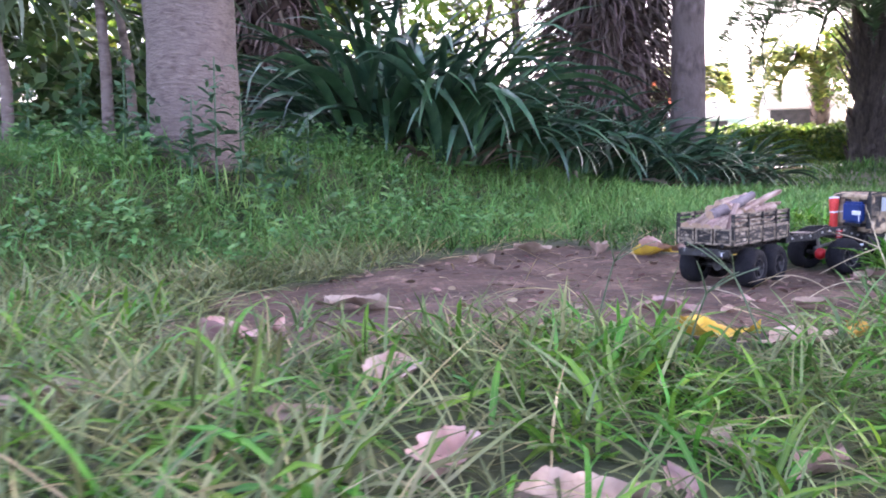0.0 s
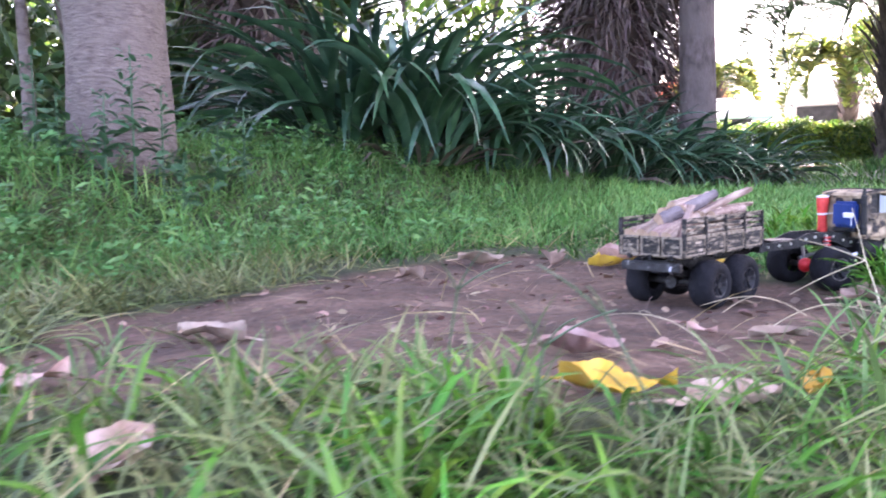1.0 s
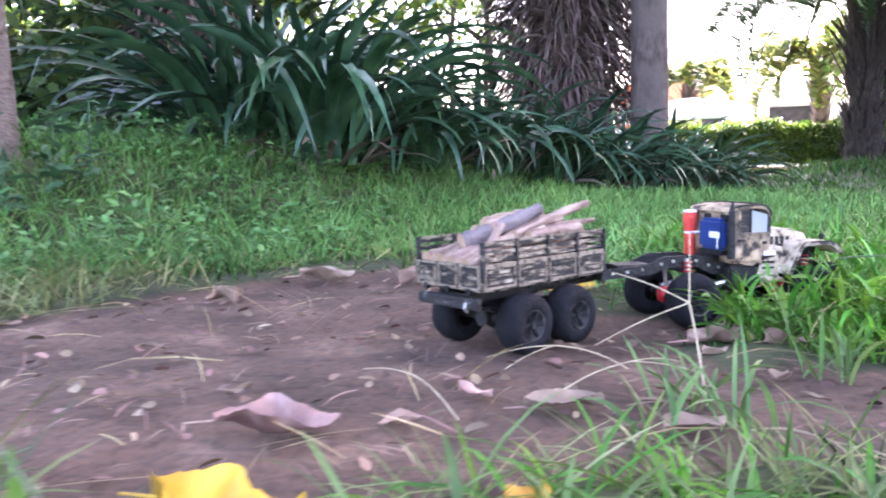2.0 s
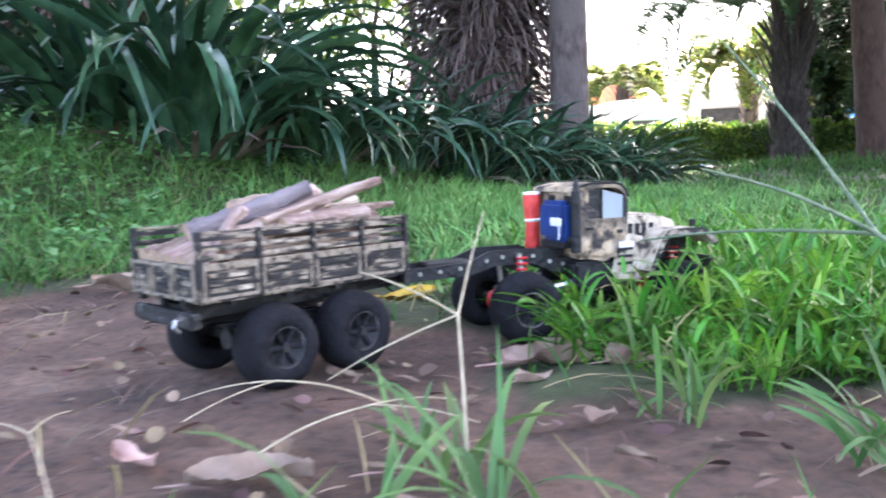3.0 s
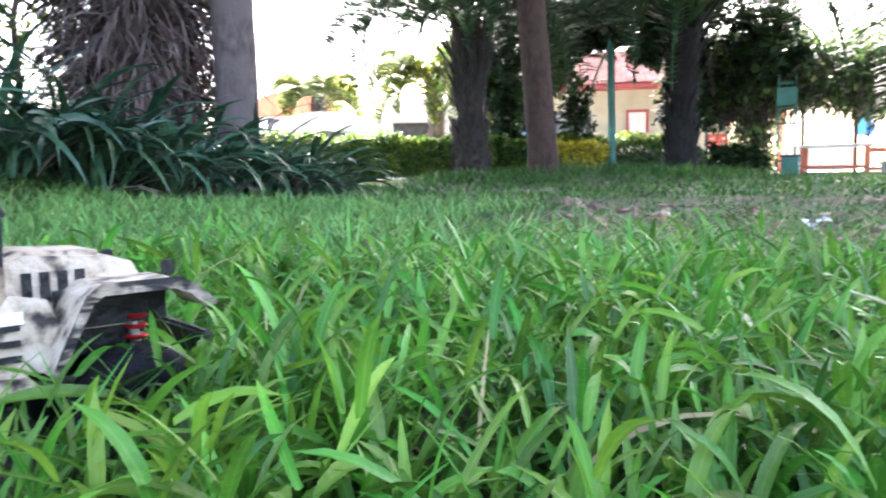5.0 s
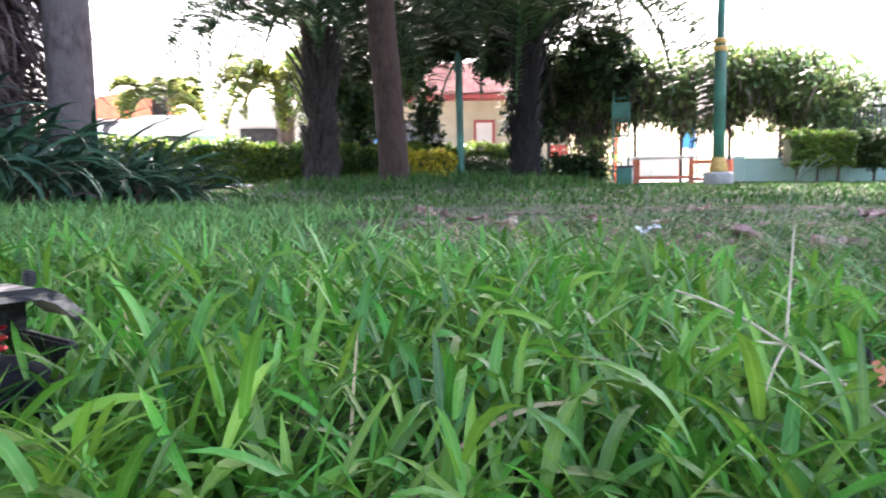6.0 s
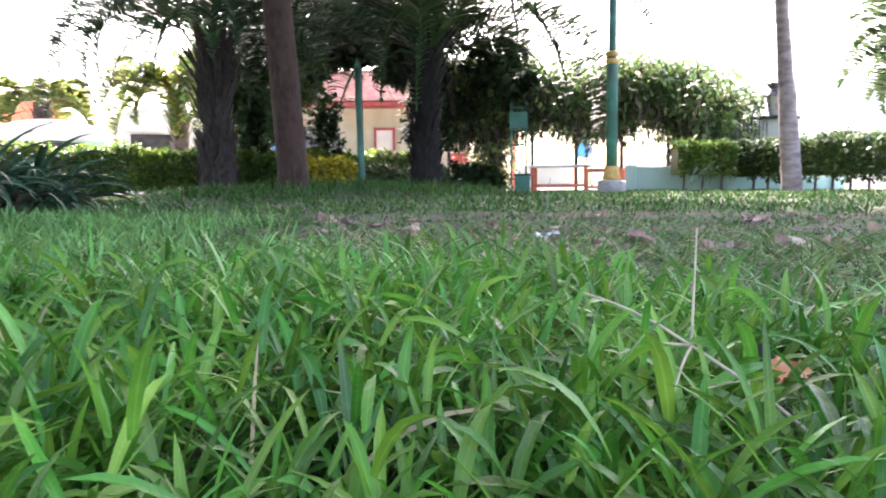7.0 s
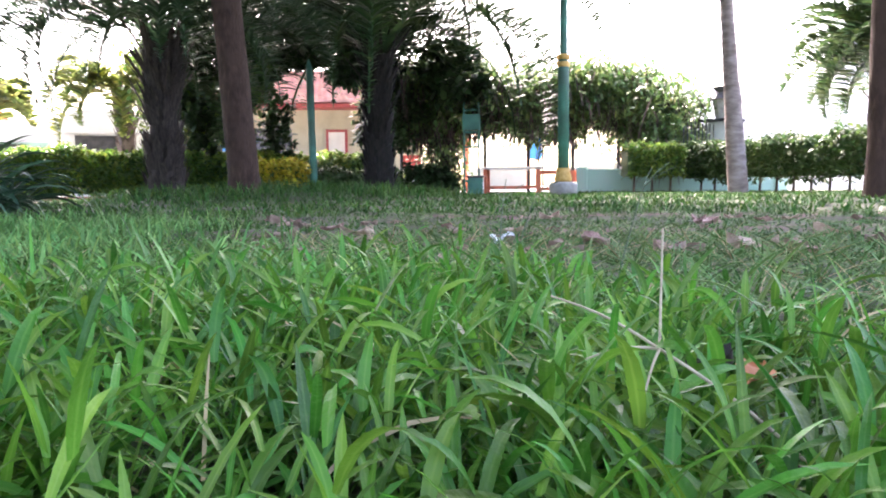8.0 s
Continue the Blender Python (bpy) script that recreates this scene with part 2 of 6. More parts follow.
M["red_paint"] = material("red_paint", [(0.3, (0.17, 0.022, 0.016)), (0.7, (0.25, 0.035, 0.025))], 6, 4, 0.6, 0.1)
M["orange_paint"] = material("orange_red_paint", [(0.3, (0.6, 0.13, 0.06)), (0.7, (0.75, 0.2, 0.1))], 6, 4, 0.6, 0.1)
M["blue_paint"] = material("blue_paint", [(0.3, (0.02, 0.22, 0.6)), (0.7, (0.05, 0.33, 0.75))], 6, 4, 0.6, 0.1)
M["dark_metal"] = material("dark_metal", [(0.3, (0.03, 0.03, 0.035)), (0.7, (0.08, 0.08, 0.085))], 8, 4, 0.6, 0.1)
M["kerb"] = material("kerb_brick", [(0.3, (0.20, 0.10, 0.075)), (0.7, (0.33, 0.18, 0.14))], 8, 6, 0.9, 0.3)
M["paving"] = material("pale_paving", [(0.3, (0.50, 0.47, 0.44)), (0.7, (0.65, 0.62, 0.58))], 1.5, 8, 0.9, 0.1)


# ---- mesh helpers ----
def mesh_from(name, verts, faces, mats, slots=None, smooth=False):
    me = bpy.data.meshes.new(name)
    me.from_pydata(verts, [], faces)
    for m in (mats if isinstance(mats, (list, tuple)) else [mats]):
        me.materials.append(m)
    if slots is not None:
        me.polygons.foreach_set("material_index", np.asarray(slots, dtype=np.int32))
    if smooth:
        me.polygons.foreach_set("use_smooth", np.ones(len(me.polygons), dtype=bool))
    me.update()
    return me


def part(name, geo, mat, parent=None, label="", smooth=False):
    """One mesh object from a bmesh or a (verts, faces) pair, under a thing or a part."""
    if isinstance(geo, bmesh.types.BMesh):
        me = bpy.data.meshes.new(name)
        geo.to_mesh(me)
        geo.free()
        me.materials.append(mat)
        if smooth:
            me.polygons.foreach_set("use_smooth", np.ones(len(me.polygons), dtype=bool))
    else:
        me = mesh_from(name, geo[0], geo[1], mat, smooth=smooth)
    ob = new(name, me)
    if parent:
        ob.parent = parent
    if label:
        tagged(ob, label)
    return ob


def thing(name, m, label, category, group="", kind=""):
    e = new(name)
    e.matrix_world = m
    e.empty_display_size = 0.05
    return tagged(e, label, category, group, kind)


def box(x0, y0, z0, x1, y1, z1, bevel=0.0, bm=None, m=None):
    b = bm or bmesh.new()
    r = bmesh.ops.create_cube(b, size=1)
    t = Matrix.LocRotScale(((x0 + x1) / 2, (y0 + y1) / 2, (z0 + z1) / 2), None, (abs(x1 - x0), abs(y1 - y0), abs(z1 - z0)))
    bmesh.ops.transform(b, matrix=(m @ t) if m else t, verts=r["verts"])
    if bevel:
        es = list({e for v in r["verts"] for e in v.link_edges})
        bmesh.ops.bevel(b, geom=es, offset=bevel, segments=2, affect="EDGES")
    return b


def rod(a, b_, r0, r1=None, seg=10, bm=None):
    """A tapered rod between two points."""
    bm = bm or bmesh.new()
    a, b_ = Vector(a), Vector(b_)
    d = b_ - a
    r1 = r0 if r1 is None else r1
    t = Matrix.Translation((a + b_) / 2) @ d.to_track_quat("Z", "Y").to_matrix().to_4x4()
    bmesh.ops.create_cone(bm, cap_ends=True, segments=seg, radius1=r0, radius2=r1, depth=d.length, matrix=t)
    return bm


def lathe(profile, seg=20, axis="z", caps=True):
    """Verts and faces of a turned profile [(r, h), ...]."""
    vs, fs = [], []
    for r, h in profile:
        for i in range(seg):
            a = 2 * math.pi * i / seg
            p = (r * math.cos(a), r * math.sin(a), h)
            vs.append(p if axis == "z" else (p[0], p[2], p[1]))
    for j in range(len(profile) - 1):
        for i in range(seg):
            k = (i + 1) % seg
            fs.append((j * seg + i, j * seg + k, (j + 1) * seg + k, (j + 1) * seg + i))
    if caps:
        fs.append(tuple(range(seg))[::-1])
        fs.append(tuple((len(profile) - 1) * seg + i for i in range(seg)))
    return vs, fs


def strips(base, azim, length, width, lift, bend, rng, seg=4, fold=0.0, taper=1.0, twist=0.3):
    """Arching blades, all at once. base (n,3); azim, length, width, lift (start angle from level), bend (turn over the length), radians."""
    n = len(base)
    t = np.linspace(0, 1, seg + 1)
    ang = lift[:, None] - bend[:, None] * t[None, :] ** 1.4
    ds = length[:, None] / seg
    rad = np.concatenate([np.zeros((n, 1)), np.cumsum(np.cos(ang[:, :-1]) * ds, 1)], 1)
    hgt = np.concatenate([np.zeros((n, 1)), np.cumsum(np.sin(ang[:, :-1]) * ds, 1)], 1)
    drift = (rng.random(n) - 0.5)[:, None] * twist * length[:, None] * t[None, :] ** 2
    ca, sa = np.cos(azim)[:, None], np.sin(azim)[:, None]
    px = base[:, 0:1] + rad * ca - drift * sa
    py = base[:, 1:2] + rad * sa + drift * ca
    pz = base[:, 2:3] + hgt
    w = width[:, None] * np.clip(np.sin(np.pi * (0.16 + 0.84 * t)) ** 0.7, 0.02, 1)[None, :] * 0.5 * taper
    roll = ((rng.random(n) - 0.5) * 1.4)[:, None]
    sx, sy, sz = -sa * np.cos(roll), ca * np.cos(roll), np.sin(roll)
    cols = 3 if fold else 2
    offs = (-1, 0, 1) if fold else (-1, 1)
    V = np.zeros((n, seg + 1, cols, 3))
    for c, o in enumerate(offs):
        V[:, :, c, 0] = px + o * w * sx
        V[:, :, c, 1] = py + o * w * sy
        V[:, :, c, 2] = pz + o * w * sz + (abs(o) * fold * w)
    idx = np.arange(n * (seg + 1) * cols).reshape(n, seg + 1, cols)
    F = np.stack([idx[:, :-1, :-1], idx[:, :-1, 1:], idx[:, 1:, 1:], idx[:, 1:, :-1]], -1).reshape(-1, 4)
    return V.reshape(-1, 3), F


def quad_mesh(name, V, F, mat, smooth=True):
    me = bpy.data.meshes.new(name)
    V, F = np.asarray(V, dtype=np.float32), np.asarray(F, dtype=np.int32)
    me.vertices.add(len(V))
    me.vertices.foreach_set("co", V.ravel())
    me.loops.add(F.size)
    me.loops.foreach_set("vertex_index", F.ravel())
    me.polygons.add(len(F))
    me.polygons.foreach_set("loop_start", np.arange(0, F.size, 4, dtype=np.int32))
    me.polygons.foreach_set("use_smooth", np.full(len(F), smooth))
    me.materials.append(mat)
    me.update(calc_edges=True)
    return me


def ribbed(me):
    """Marks the middle of each three-column blade, where its pale vein runs."""
    att = me.attributes.new("rib", "FLOAT", "POINT")
    att.data.foreach_set("value", np.tile([0.0, 1.0, 0.0], len(me.vertices) // 3).astype(np.float32))
    return me


def join(*geos):
    vs, fs, k = [], [], 0
    for v, f in geos:
        vs.append(np.asarray(v))
        fs.append(np.asarray(f) + k)
        k += len(v)
    return np.concatenate(vs), np.concatenate(fs)


def leaf_cloud(centres, size, rng, droop=0.0):
    """A folded two-quad leaf at each centre, turned at random."""
    n = len(centres)
    a = rng.random(n) * 2 * np.pi
    lift = (rng.random(n) - 0.5) * 2.0 - droop
    ln = size * (0.6 + 0.8 * rng.random(n))
    return strips(np.asarray(centres), a, ln, ln * (0.45 + 0.2 * rng.random(n)), lift, 0.3 + 0.8 * rng.random(n), rng, seg=2)


# ---- ground form ----
def smooth01(v):
    v = np.clip(v, 0, 1)
    return v * v * (3 - 2 * v)


def ground_z(x, y):
    x, y = np.asarray(x, float), np.asarray(y, float)
    s = (y - 2.2) - 0.9 * (x - 0.6)
    far = np.hypot(x + 0.8, y - 3.2)
    bank = 0.275 * smooth01((s - 0.25) / 1.1) * (1 - smooth01((far - 1.5) / 3.3))
    ripple = 0.012 * np.sin(3.1 * x + 1.3) * np.sin(2.7 * y + 0.4) + 0.006 * np.sin(9 * x + 5 * y) + 0.005 * np.sin(13 * y - 7 * x)
    rise = 0.11 * smooth01((np.hypot(x - 6.4, y - 10.2) - 2.6) / -2.2)
    bank = bank * (1 - 0.85 * smooth01((x - 0.55 * (y - 2.7) + 0.3) / 0.8))
    return bank + rise + ripple * smooth01(np.hypot(x - 1.3, y - 1.8) / 0.9) * 0.9


def in_poly(x, y, poly):
    x, y = np.asarray(x, float), np.asarray(y, float)
    c = np.zeros(x.shape, bool)
    n = len(poly)
    for i in range(n):
        (x0, y0), (x1, y1) = poly[i], poly[(i + 1) % n]
        with np.errstate(divide="ignore", invalid="ignore"):
            c ^= ((y0 > y) != (y1 > y)) & (x < (x1 - x0) * (y - y0) / (y1 - y0 if y1 != y0 else 1e-9) + x0)
    return c


TRACK = [(0.26, 1.12), (0.45, 1.2), (0.95, 1.22), (1.25, 1.3), (1.5, 1.42), (1.9, 1.47), (1.9, 1.54), (1.60, 1.60), (1.50, 1.70),
         (1.44, 1.85), (1.37, 1.95), (1.28, 2.06), (1.2, 2.2), (1.05, 2.32), (0.7, 2.4), (0.4, 2.0), (0.2, 1.65), (0.16, 1.35)]


def wobble(x, y, k=1.0):
    return k * (0.05 * np.sin(11 * x + 3 * y) + 0.04 * np.sin(17 * y - 6 * x) + 0.02 * np.sin(41 * x + 23 * y))


def bare(x, y):
    """True where the soil shows: the wheel track and the worn strips of the lawn."""
    x, y = np.asarray(x, float), np.asarray(y, float)
    w = wobble(x, y)
    t = in_poly(x + w, y + w * 0.8, TRACK)
    for (ax, ay), (bx, by), r in (((2.25, 3.2), (2.75, 3.75), 0.32), ((3.1, 3.5), (5.3, 2.4), 0.46), ((4.4, 4.5), (6.5, 3.0), 0.42)):
        dx, dy = bx - ax, by - ay
        k = np.clip(((x - ax) * dx + (y - ay) * dy) / (dx * dx + dy * dy), 0, 1)
        d = np.hypot(x - ax - k * dx, y - ay - k * dy)
        t |= d + 3 * w < r * (0.6 + 0.4 * np.sin(5 * x + 2 * y))
    return t


# ---- ground ----
def ground_sheet():
    def axis(lo, hi, step, far, grow):
        mid = list(np.arange(lo, hi + 1e-6, step))
        out, s = [hi], step
        while out[-1] < far:
            s *= grow
            out.append(out[-1] + s)
        back, s = [lo], step
        while back[-1] > -far:
            s *= grow
            back.append(back[-1] - s)
        return np.array(back[:0:-1] + mid + out[1:])
    xs, ys = axis(-0.8, 3.2, 0.025, 600, 1.15), axis(0.0, 3.4, 0.025, 600, 1.15)
    X, Y = np.meshgrid(xs, ys)
    B = bare(X, Y).astype(float)
    rng = np.random.default_rng(5)
    near = (np.hypot(X - 1.3, Y - 1.8) < 4)
    rough = np.where(near, (rng.random(X.shape) - 0.5) * 0.006, 0)
    Z = ground_z(X, Y) + rough - B * 0.008
    V = np.stack([X, Y, Z], -1).reshape(-1, 3)
    ny, nx = X.shape
    idx = np.arange(nx * ny).reshape(ny, nx)
    F = np.stack([idx[:-1, :-1], idx[:-1, 1:], idx[1:, 1:], idx[1:, :-1]], -1).reshape(-1, 4)
    m = M["turf"].copy()
    m.name = "ground_soil_and_turf"
    nt = m.node_tree
    n, l = nt.nodes, nt.links
    b = n["Principled BSDF"]
    turf_col = b.inputs["Base Color"].links[0].from_socket
    at = n.new("ShaderNodeAttribute")
    at.attribute_name = "bare"
    tc = n["Texture Coordinate"]
    nz = n.new("ShaderNodeTexNoise")
    nz.inputs["Scale"].default_value, nz.inputs["Detail"].default_value = 7, 12
    l.new(tc.outputs["Object"], nz.inputs["Vector"])
    soil = ramp_node(nt, [(0.28, (0.040, 0.022, 0.014)), (0.48, (0.076, 0.043, 0.028)), (0.6, (0.108, 0.063, 0.042)), (0.75, (0.19, 0.12, 0.083))])
    l.new(nz.outputs[0], soil.inputs[0])
    fine = n.new("ShaderNodeTexNoise")
    fine.inputs["Scale"].default_value, fine.inputs["Detail"].default_value = 90, 6
    l.new(tc.outputs["Object"], fine.inputs["Vector"])
    spk = ramp_node(nt, [(0.3, (0.55, 0.55, 0.55)), (0.5, (1, 1, 1)), (0.72, (1.35, 1.3, 1.25))])
    l.new(fine.outputs[0], spk.inputs[0])
    mul = n.new("ShaderNodeMix")
    mul.data_type, mul.blend_type = "RGBA", "MULTIPLY"
    mul.inputs[0].default_value = 1.0
    l.new(soil.outputs[0], mul.inputs[6])
    l.new(spk.outputs[0], mul.inputs[7])
    mx = n.new("ShaderNodeMix")
    mx.data_type = "RGBA"
    l.new(at.outputs["Fac"], mx.inputs[0])
    l.new(turf_col, mx.inputs[6])
    l.new(mul.outputs[2], mx.inputs[7])
    l.new(mx.outputs[2], b.inputs["Base Color"])
    me = quad_mesh("ground", V, F, m)
    att = me.attributes.new("bare", "FLOAT", "POINT")
    att.data.foreach_set("value", B.ravel().astype(np.float32))
    g = new("ground", me)
    return tagged(g, "bare brown soil track through shaded park turf", "ground", kind="structure")


ground_sheet()


# ---- grass ----
TRAILER = (1.129, 1.740, 48.2)      # ground point between the rear wheels, heading in degrees from +x
TRACTOR = (1.383, 1.905, 21.8)      # ground point between the drive wheels
LANE = [(0.55, -0.2), (0.74, 0.16), (0.83, 0.33), (0.93, 0.47), (1.07, 0.61), (1.22, 0.84), (1.35, 1.03), (1.42, 1.16), (1.5, 1.29), (1.55, 1.38), (1.61, 1.47)]


def lane_gap(x, y):
    d = np.full(np.shape(x), 1e9)
    for (ax, ay), (bx, by) in zip(LANE[:-1], LANE[1:]):
        dx, dy = bx - ax, by - ay
        k = np.clip(((x - ax) * dx + (y - ay) * dy) / (dx * dx + dy * dy), 0, 1)
        d = np.minimum(d, np.hypot(x - ax - k * dx, y - ay - k * dy))
    return d


def under_toy(x, y):
    hit = np.zeros(np.shape(x), bool)
    for (cx, cy, a), (x0, x1, half) in ((TRAILER, (-0.07, 0.20, 0.076)), (TRACTOR, (-0.12, 0.23, 0.076))):
        c, s = math.cos(radians(a)), math.sin(radians(a))
        u, v = (x - cx) * c + (y - cy) * s, -(x - cx) * s + (y - cy) * c
        hit |= (u > x0) & (u < x1) & (np.abs(v) < half)
    return hit


# worn hollows in the grass where large leaves lie
LEAF_BEDS = [(1.44, 1.84, 0.06), (0.68, 0.80, 0.075), (0.79, 0.74, 0.07), (0.27, 0.88, 0.07), (0.86, 0.76, 0.05), (1.08, 1.16, 0.07), (1.0, 1.19, 0.075), (1.32, 1.40, 0.06), (2.04, 1.72, 0.03)]


def scatter(n, x0, x1, y0, y1, rng, keep=None, clump=0.0, soil_share=0.0):
    """Random ground points, thinned on bare soil."""
    x, y = x0 + (x1 - x0) * rng.random(n), y0 + (y1 - y0) * rng.random(n)
    if clump:
        k = max(1, n // 14)
        cx, cy = x0 + (x1 - x0) * rng.random(k), y0 + (y1 - y0) * rng.random(k)
        i = rng.integers(0, k, n)
        x, y = cx[i] + rng.normal(0, clump, n), cy[i] + rng.normal(0, clump, n)
    ok = (~bare(x, y) | (rng.random(n) < soil_share)) & ~under_toy(x, y)
    for cx, cy, cr in LEAF_BEDS:
        ok &= np.hypot(x - cx, y - cy) > cr * (0.6 + 0.6 * rng.random(n))
    if keep is not None:
        ok &= keep(x, y)
    return x[ok], y[ok]


def turf(name, label, pts, rng, mat, length, width, lift, bend, seg=4, fold=0.0, lane_high=0.085, sink=0.004, worn=1.0):
    x, y = pts
    n = len(x)
    ln = length[0] + (length[1] - length[0]) * rng.random(n) ** 1.3
    near = lane_gap(x, y) < 0.17 + 0.09 * (x > 1.5)
    ln = np.where(near, np.minimum(ln, lane_high), ln)
    slim = np.where(lane_gap(x, y) < 0.34, 0.68, 1.0)
    ln = np.where(x - 1.6 > 0.5 * (y - 1.5), ln * worn, ln)
    base = np.stack([x, y, ground_z(x, y) - sink], -1)
    V, F = strips(base, rng.random(n) * 2 * np.pi, ln, (width[0] + (width[1] - width[0]) * rng.random(n)) * slim,
                  (lift[0] + (lift[1] - lift[0]) * rng.random(n)) * (0.55 + 0.45 * slim), bend[0] + (bend[1] - bend[0]) * rng.random(n), rng, seg, fold)
    me = quad_mesh(name, V, F, mat)
    return tagged(new(name, ribbed(me) if fold else me), label, "grass", kind="stuff")


def leafy_shoots(name, label, pts, rng, mat, height, leaf_len, leaf_w, leaves=5, lane_high=0.05):
    """Creeping grass: bent stems, each with a few broad pointed leaves along it."""
    x, y = pts
    n = len(x)
    h = height[0] + (height[1] - height[0]) * rng.random(n)
    near = lane_gap(x, y) < 0.20 + 0.06 * (x > 1.5)
    h = np.where(near, np.minimum(h, lane_high), h)
    az, lean = rng.random(n) * 2 * np.pi, 0.15 + 0.75 * rng.random(n)
    z = ground_z(x, y) - 0.004
    base = np.stack([x, y, z], -1)
    geos = [strips(base, az, h * 1.15, np.full(n, 0.0026), np.pi / 2 - lean, 0.2 + 0.3 * rng.random(n), rng, 3, 0.4)]
    turn = rng.random(n) * 2 * np.pi
    for k in range(leaves):
        f = np.clip((k + 0.4 + 0.5 * rng.random(n)) / leaves, 0.1, 1)
        b = base + np.stack([np.cos(az) * np.sin(lean) * h * f, np.sin(az) * np.sin(lean) * h * f, np.cos(lean) * h * f], -1)
        ln = (leaf_len[0] + (leaf_len[1] - leaf_len[0]) * rng.random(n)) * np.where(near, 0.7, 1.0) * (1.1 - 0.35 * abs(f - 0.5))
        wd = (leaf_w[0] + (leaf_w[1] - leaf_w[0]) * rng.random(n)) * np.where(near, 0.75, 1.0)
        up = np.where(rng.random(n) < 0.35, 1.0 + 0.4 * rng.random(n), 0.25 + 0.8 * rng.random(n))
        geos.append(strips(b, turn + np.pi * k + rng.normal(0, 0.55, n), ln, wd, up, 0.3 + 1.2 * rng.random(n), rng, 5, 0.35))
    V, F = join(*geos)
    return tagged(new(name, ribbed(quad_mesh(name, V, F, mat))), label, "grass", kind="stuff")


def build_grass():
    r = np.random.default_rng(11)
    lush = lambda x, y: (x > 1.45 + 0.05 * np.sin(9 * y) + 0.03 * np.sin(31 * y)) & (np.hypot((x - 1.82) / 0.60, (y - 1.80) / 0.80) < 1.0 + 0.13 * np.sin(7 * x + 4 * y)) & ~((x < 1.62) & (y < 1.45))
    leafy_shoots("lush_grass", "lush broad-bladed bright green grass", scatter(9000, 1.2, 3.0, 0.8, 2.7, r, lush, 0.035), r, M["blade"], (0.025, 0.090), (0.028, 0.070), (0.0035, 0.0088), 5)
    turf("tall_blades", "long upright green blades among lush grass", scatter(2200, 1.2, 3.0, 0.8, 2.7, r, lush, 0.03), r, M["blade"], (0.07, 0.145), (0.004, 0.0095), (0.7, 1.45), (0.3, 1.5), 7, 0.35, 0.07)
    turf("slender_blades", "slender green blades among lush grass", scatter(9000, 1.2, 3.0, 0.8, 2.7, r, lush, 0.03), r, M["blade"], (0.04, 0.125), (0.0014, 0.0034), (0.4, 1.45), (0.2, 1.7), 5, 0.3, 0.06)
    turf("dry_blades", "withered straw-coloured blades among lush grass", scatter(620, 1.3, 2.8, 0.9, 2.6, r, lush), r, M["straw"], (0.07, 0.16), (0.0015, 0.004), (0.3, 1.2), (0.5, 1.9), 6, 0.3)
    turf("lush_undergrowth", "short green grass between taller blades", scatter(13000, 1.2, 3.0, 0.8, 2.7, r, lush), r, M["blade"], (0.03, 0.08), (0.003, 0.007), (0.4, 1.4), (0.2, 1.4), 3, 0.3)
    left = lambda x, y: (y < 1.45 - 0.1 * x) & (x < 1.75) | ((x < 0.5) & (y < 2.3))
    rim = lambda x, y: left(x, y) & (np.hypot((x - 0.5) / 1.5, (y - 1.2) / 1.25) + 0.12 * np.sin(5 * x) + 0.25 * r.random(len(x)) < 1.05)
    turf("tangled_grass", "tangled thin olive-green grass", scatter(40000, -1.2, 1.8, 0.0, 2.4, r, rim, 0.04, 0.008), r, M["fine"], (0.05, 0.15), (0.002, 0.005), (0.05, 1.05), (0.1, 1.2), 4, 0.25)
    turf("fresh_tufts", "bright green grass tufts among thin grass", scatter(13000, -0.2, 1.8, 0.3, 1.5, r, lambda x, y: left(x, y) & (r.random(len(x)) < 0.25 + 0.45 * (x > 0.75) - 0.3 * ((x > 1.05) & (y > 1.1))), 0.03, 0.0), r, M["blade"], (0.05, 0.13), (0.0035, 0.0088), (0.25, 1.2), (0.5, 1.8), 4, 0.3)
    turf("dry_grass", "dry straw-coloured grass stems lying about", scatter(8200, -1.0, 3.6, 0.2, 3.6, r, None, 0.0, 0.10), r, M["straw"], (0.04, 0.16), (0.0012, 0.003), (0.02, 0.7), (0.0, 0.7), 3, 0.2, 0.07)
    lawn = lambda x, y: ~lush(x, y) & ~left(x, y)
    turf("lawn_grass", "short green lawn grass in shade", scatter(56000, -1.0, 6.2, 0.9, 6.2, r, lambda x, y: lawn(x, y) & (np.hypot(x - 1.4, y - 1.4) < 5.0) & ((x < 2.4) | (r.random(len(x)) < 0.7)) & ((x > 2.0) | ~bare(x, y)), 0.05, 0.45), r, M["shaded_grass_tone"], (0.035, 0.085), (0.003, 0.006), (0.4, 1.4), (0.3, 1.5), 3, 0.0, worn=0.5)
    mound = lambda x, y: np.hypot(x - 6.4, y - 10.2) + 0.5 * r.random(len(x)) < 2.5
    turf("mound_grass", "tall dark green grass on the low mound round the trunks", scatter(9000, 3.6, 9.2, 7.5, 13, r, mound, 0.08), r, M["shaded_grass_tone"], (0.08, 0.22), (0.006, 0.014), (0.8, 1.45), (0.2, 1.2), 4, 0.0)
    turf("flattened_grass", "flattened paler grass on worn lawn", scatter(30000, 1.4, 6.4, 0.8, 6.0, r, lambda x, y: lawn(x, y) & (x - 1.6 > 0.75 * (y - 1.5)), 0.05, 0.4), r, M["worn_grass"], (0.025, 0.085), (0.002, 0.005), (0.02, 0.5), (0.1, 0.9), 3, 0.0)
    mat = lambda x, y: lawn(x, y) & (x > 1.75) & (np.hypot(x - 2.2, y - 2.1) < 1.6)
